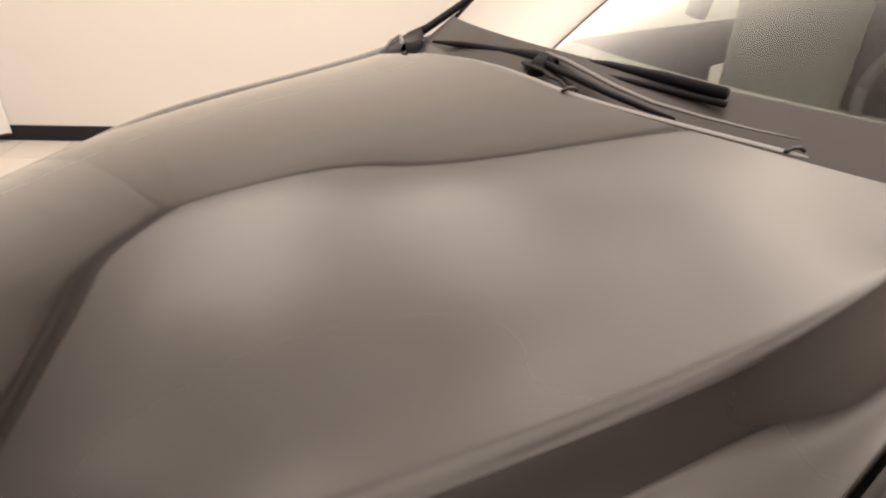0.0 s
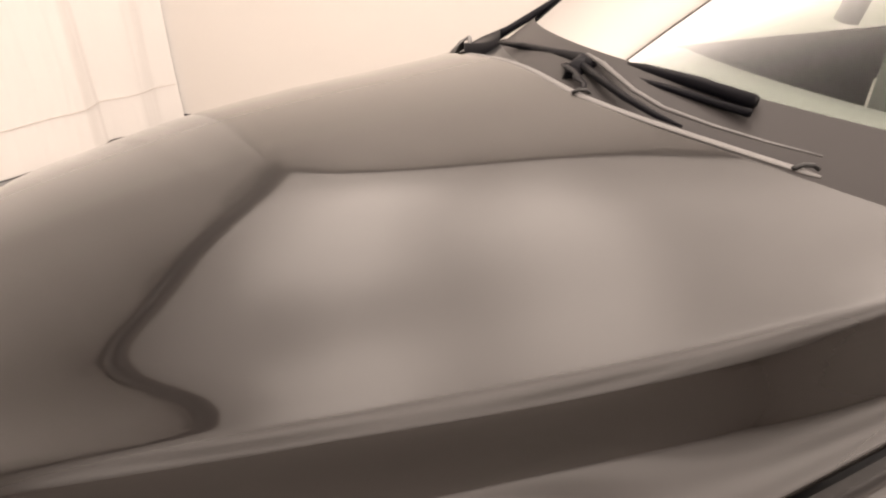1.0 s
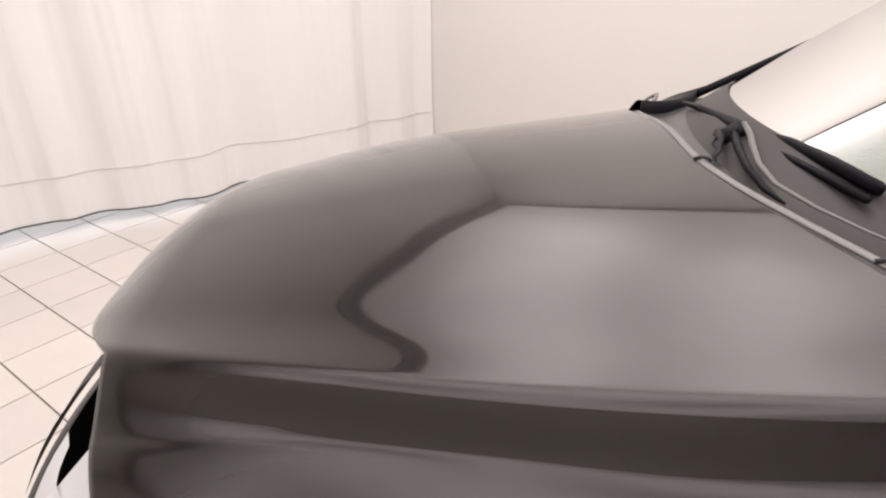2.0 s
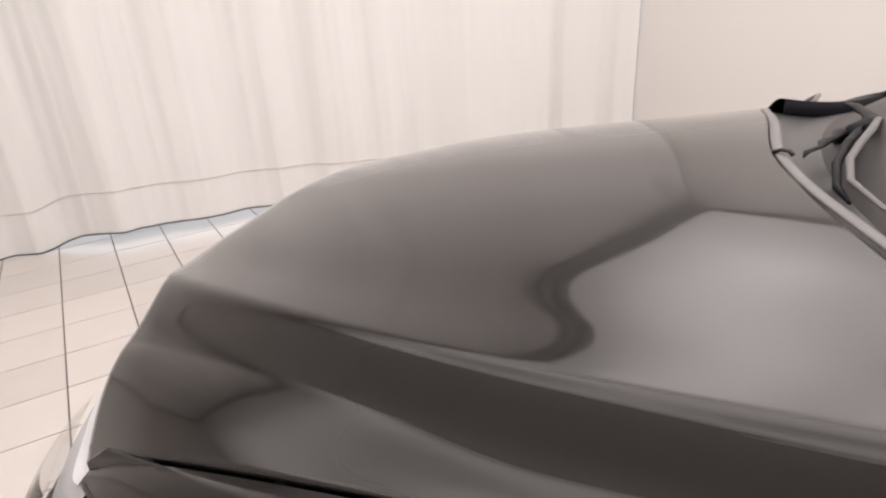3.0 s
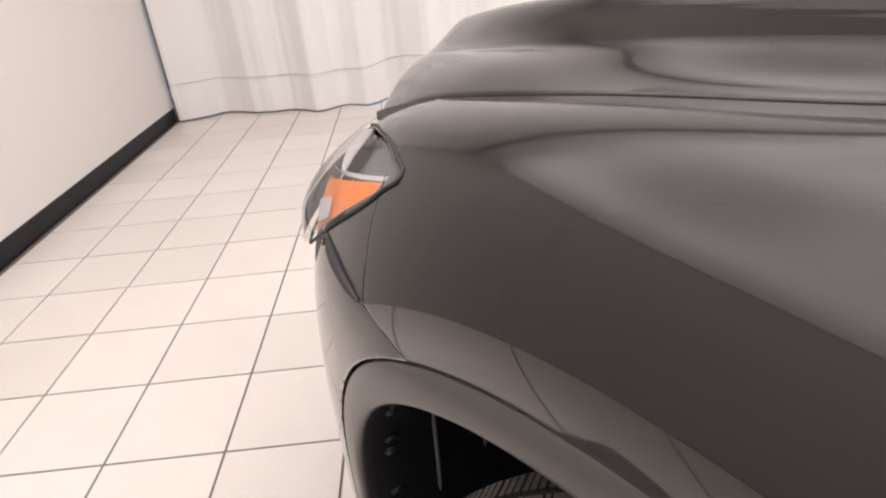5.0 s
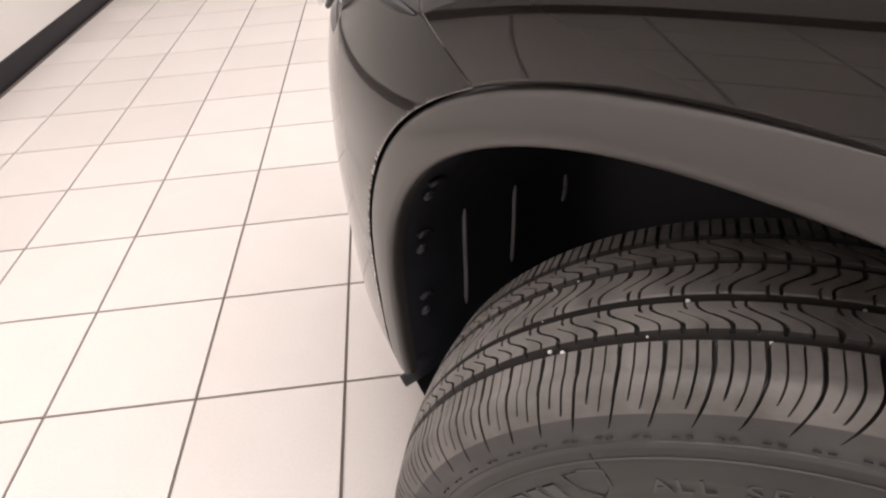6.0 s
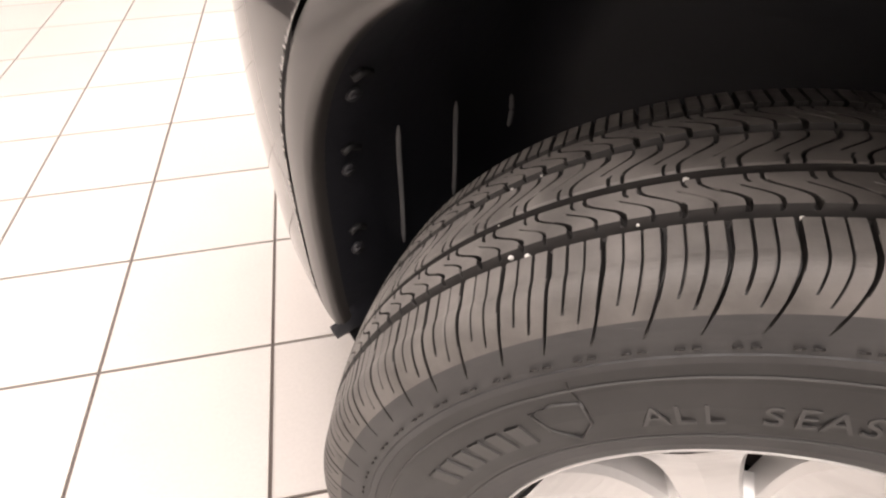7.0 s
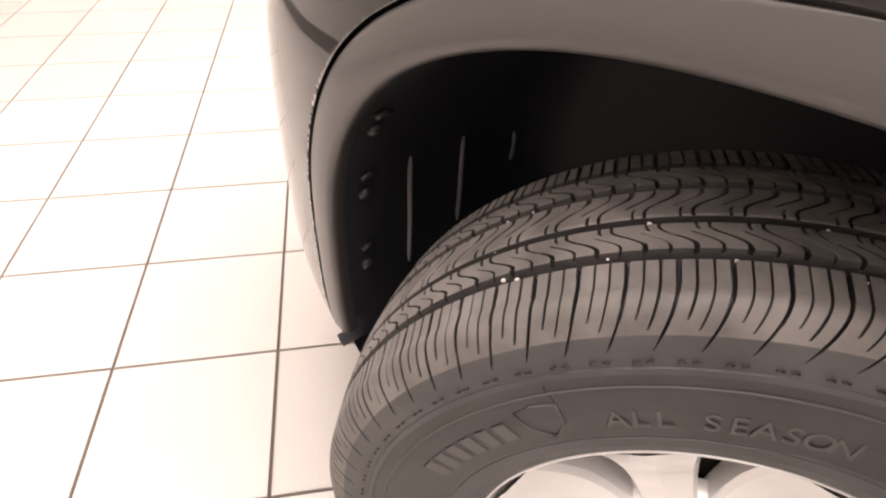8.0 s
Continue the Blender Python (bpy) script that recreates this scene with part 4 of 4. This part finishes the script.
part("cabin_floor", box_bm((-0.72, -3.4, 0.3), (0.72, -0.55, 0.42)), TRIM, car, smooth=False)

# cowl, wipers
COWLM = material("cowl_plastic", (0.03, 0.03, 0.031), 0.32, 0.0, Specular_IOR_Level=0.35)
SEAL = material("grey_seal", (0.12, 0.116, 0.114), 0.55)
bump(SEAL, 90, 0.3, 0.002)
ARM = material("satin_arm", (0.09, 0.087, 0.087), 0.5, 0.1)
cowl = []
for f, dz in ((0.0, -0.045), (0.02, -0.010), (0.2, -0.016), (0.5, -0.022), (0.8, -0.012), (1.0, 0.0)):
    row = []
    for i in range(61):
        c = lerp(-1, 1, i / 60)
        front = Vector((c * 0.70, hood_rear(c) - 0.003, hood_z(c * 0.97, hood_rear(c))))
        row.append(front.lerp(glass_point(c, 0.01), f) + Vector((0, 0, dz)))
    cowl.append(row)
part("cowl", grid_bm(cowl), COWLM, car, "glossy black plastic cowl under the windshield")


def wiper():
    """Parked wiper: dark link, satin arm with its blade beside it."""
    w = new("wiper")
    w.parent = car
    part("link", tube_bm([(0.492, -0.231, 1.102), (0.374, -0.229, 1.115), (0.235, -0.221, 1.126), (0.115, -0.209, 1.136), (0.057, -0.191, 1.138)], [0.004, 0.008, 0.010, 0.014, 0.010], 10), GLOSSBLACK, w, "black wiper link")
    part("pivot", tube_bm([(0.081, -0.181, 1.104), (0.089, -0.191, 1.129), (0.095, -0.202, 1.145)], [0.030, 0.024, 0.012], 14), GLOSSBLACK, w)
    part("arm", tube_bm([(0.096, -0.208, 1.149), (0.023, -0.188, 1.149), (-0.052, -0.163, 1.146), (-0.125, -0.141, 1.142), (-0.205, -0.131, 1.137), (-0.281, -0.150, 1.131), (-0.344, -0.182, 1.124), (-0.396, -0.214, 1.119)], [0.005, 0.006, 0.0055, 0.005, 0.0045, 0.0035, 0.0025, 0.002], 10, flat=0.7), ARM, w, "satin grey wiper arm")
    part("arm_underside", tube_bm([(0.079, -0.186, 1.135), (-0.018, -0.155, 1.135), (-0.115, -0.130, 1.132), (-0.206, -0.119, 1.128), (-0.250, -0.126, 1.124)], [0.008, 0.007, 0.006, 0.005, 0.002], 8), GLOSSBLACK, w)
    part("blade", tube_bm([(0.068, -0.225, 1.139), (-0.041, -0.228, 1.148), (-0.160, -0.229, 1.152), (-0.264, -0.235, 1.150)], [0.006, 0.009, 0.010, 0.009], 10, flat=1.1), GLOSSBLACK, w, "black rubber wiper blade")
    part("blade_edge", tube_bm([(0.054, -0.209, 1.132), (-0.116, -0.207, 1.138), (-0.276, -0.216, 1.139)], [0.004, 0.006, 0.006], 6), GLOSSBLACK, w)
    part("torn_cover", tube_bm([(0.124, -0.180, 1.128), (0.079, -0.161, 1.131), (0.043, -0.150, 1.132), (0.013, -0.132, 1.131), (-0.019, -0.124, 1.131), (-0.049, -0.104, 1.130), (-0.079, -0.097, 1.129)], [0.010, 0.012, 0.006, 0.009, 0.005, 0.005, 0.001], 7, flat=0.4), GLOSSBLACK, w, "torn black rubber cover")


wiper()
# shaded lower band of the windshield
band = [[glass_point(-0.985 + 1.97 * i / 40, lerp(-0.02, 0.095, f)) + Vector((0, 0.002, 0.003)) for i in range(41)] for f in (0, 0.33, 0.66, 1.0)]
part("shade_band", grid_bm(band), FRIT, bpy.data.objects["windshield"], "dark printed band along the glass edge")
for sd in (-1, 1):
    # pointed black corner between hood, fender and pillar
    rows = []
    for k in range(17):
        f = k / 16
        c = sd * lerp(1.02, 0.62 if sd > 0 else 0.93, f)
        y = hood_rear(c)
        top = hood_z(min(max(c, -1.0), 1.0), y)
        a = Vector((c * 0.672, y - 0.004, top + 0.002))
        b = Vector((sd * lerp(0.690, 0.44 if sd > 0 else 0.66, f), lerp(-0.335, y - 0.035, f), lerp(1.096 if sd > 0 else 1.068, top + (0.016 if sd > 0 else 0.004), f)))
        rows.append([a + Vector((0, 0, -0.03)), a] + [a.lerp(b, g) + Vector((0, 0, 0.008 * math.sin(math.pi * g))) for g in (0.2, 0.4, 0.6, 0.8)] + [b, b + Vector((0, 0, -0.03))])
    part("cowl_corner", grid_bm(rows if sd > 0 else rows[::-1]), GLOSSBLACK, car, "pointed black plastic corner of the cowl")

def on_edge(s, back, up):
    """A place just behind the hood's rear edge."""
    y = hood_rear(s)
    return Vector((0.679 * s, y - back, hood_z(s, y) + up))


strip = [on_edge(lerp(0.50, -0.63, k / 40), 0.010, -0.002) for k in range(41)]
part("seal", tube_bm(strip, [0.004] + [0.008] * 39 + [0.004], 10, flat=0.4), SEAL, car, "pale grey rubber seal along the cowl")
for s in (-0.13, -0.605):
    part("seal_clip", tube_bm([on_edge(s + 0.01, 0.000, 0.001), on_edge(s + 0.004, 0.010, 0.006), on_edge(s - 0.004, 0.018, 0.006), on_edge(s - 0.010, 0.022, 0.002)], 0.003, 6), BLACK, car, "black clip round the seal")
part("seal_loop", tube_bm([on_edge(0.86, 0.008, 0.002), on_edge(0.87, 0.035, 0.028), on_edge(0.85, 0.058, 0.038), on_edge(0.82, 0.060, 0.026), on_edge(0.79, 0.050, 0.0)], [0.006, 0.007, 0.006, 0.006, 0.004], 8, flat=0.6), SEAL, car, "folded end of the rubber seal")


# fender badge: plain plaque with raised bars
def badge(side):
    b = new("badge")
    b.parent = car
    def strip(name, y0, y1, z0, z1, up, mat, label=""):
        rows = [[flank(lerp(y0, y1, i / 10), z, side, o) for z, o in ((z0, 0.0), (z0 + 0.0008, up), (z1 - 0.0008, up), (z1, 0.0))] for i in range(11)]
        part(name, grid_bm(rows if side < 0 else rows[::-1]), mat, b, label)
    for k in range(6):
        strip("bar", -0.094 - 0.021 * k, -0.079 - 0.021 * k, 0.957, 0.970, 0.0015, BLACK)


badge(-1)
badge(1)


# ---- floor tiles ----
S_TILE = 0.305


def tile_mesh():
    h, b, t = S_TILE / 2 - 0.0032, 0.003, 0.004
    bm = bmesh.new()
    low = [bm.verts.new((sx * h, sy * h, -0.003)) for sx, sy in ((-1, -1), (1, -1), (1, 1), (-1, 1))]
    mid = [bm.verts.new((sx * h, sy * h, t - 0.003)) for sx, sy in ((-1, -1), (1, -1), (1, 1), (-1, 1))]
    top = [bm.verts.new((sx * (h - b), sy * (h - b), 0)) for sx, sy in ((-1, -1), (1, -1), (1, 1), (-1, 1))]
    for k in range(4):
        for a, c in ((low, mid), (mid, top)):
            bm.faces.new([a[k], a[(k + 1) % 4], c[(k + 1) % 4], c[k]])
    bm.faces.new(top)
    me = bpy.data.meshes.new("tile")
    bm.normal_update()
    bm.to_mesh(me)
    bm.free()
    me.materials.append(TILE)
    return me


def tiles():
    me = tile_mesh()
    spots = [((i + 0.5) * S_TILE - 0.012, (j + 0.5) * S_TILE) for i in range(-5, 18) for j in range(-17, 15)]
    spots = [p for p in spots if ROOM_L - 0.1 < p[0] < ROOM_R + 0.1 and ROOM_B - 0.1 < p[1] < ROOM_F + 0.1]
    near = sorted(spots, key=lambda p: math.hypot(p[0] + 0.1, p[1] - 1.0))
    fl = bpy.data.objects["floor"]
    for x, y in near[:290]:
        ob = new("tile", me)
        ob.location = (x, y, 0)
        ob.parent = fl
    verts, faces = [], []
    base = [tuple(v.co) for v in me.vertices]
    polys = [tuple(p.vertices) for p in me.polygons]
    for x, y in near[290:]:
        k = len(verts)
        verts += [(a + x, b + y, c) for a, b, c in base]
        faces += [tuple(k + i for i in p) for p in polys]
    rest = bpy.data.meshes.new("far_tiles")
    rest.from_pydata(verts, [], faces)
    rest.materials.append(FARTILE)
    ob = new("far_tiles", rest)
    ob.parent = fl
    tagged(ob, kind="stuff")


tiles()
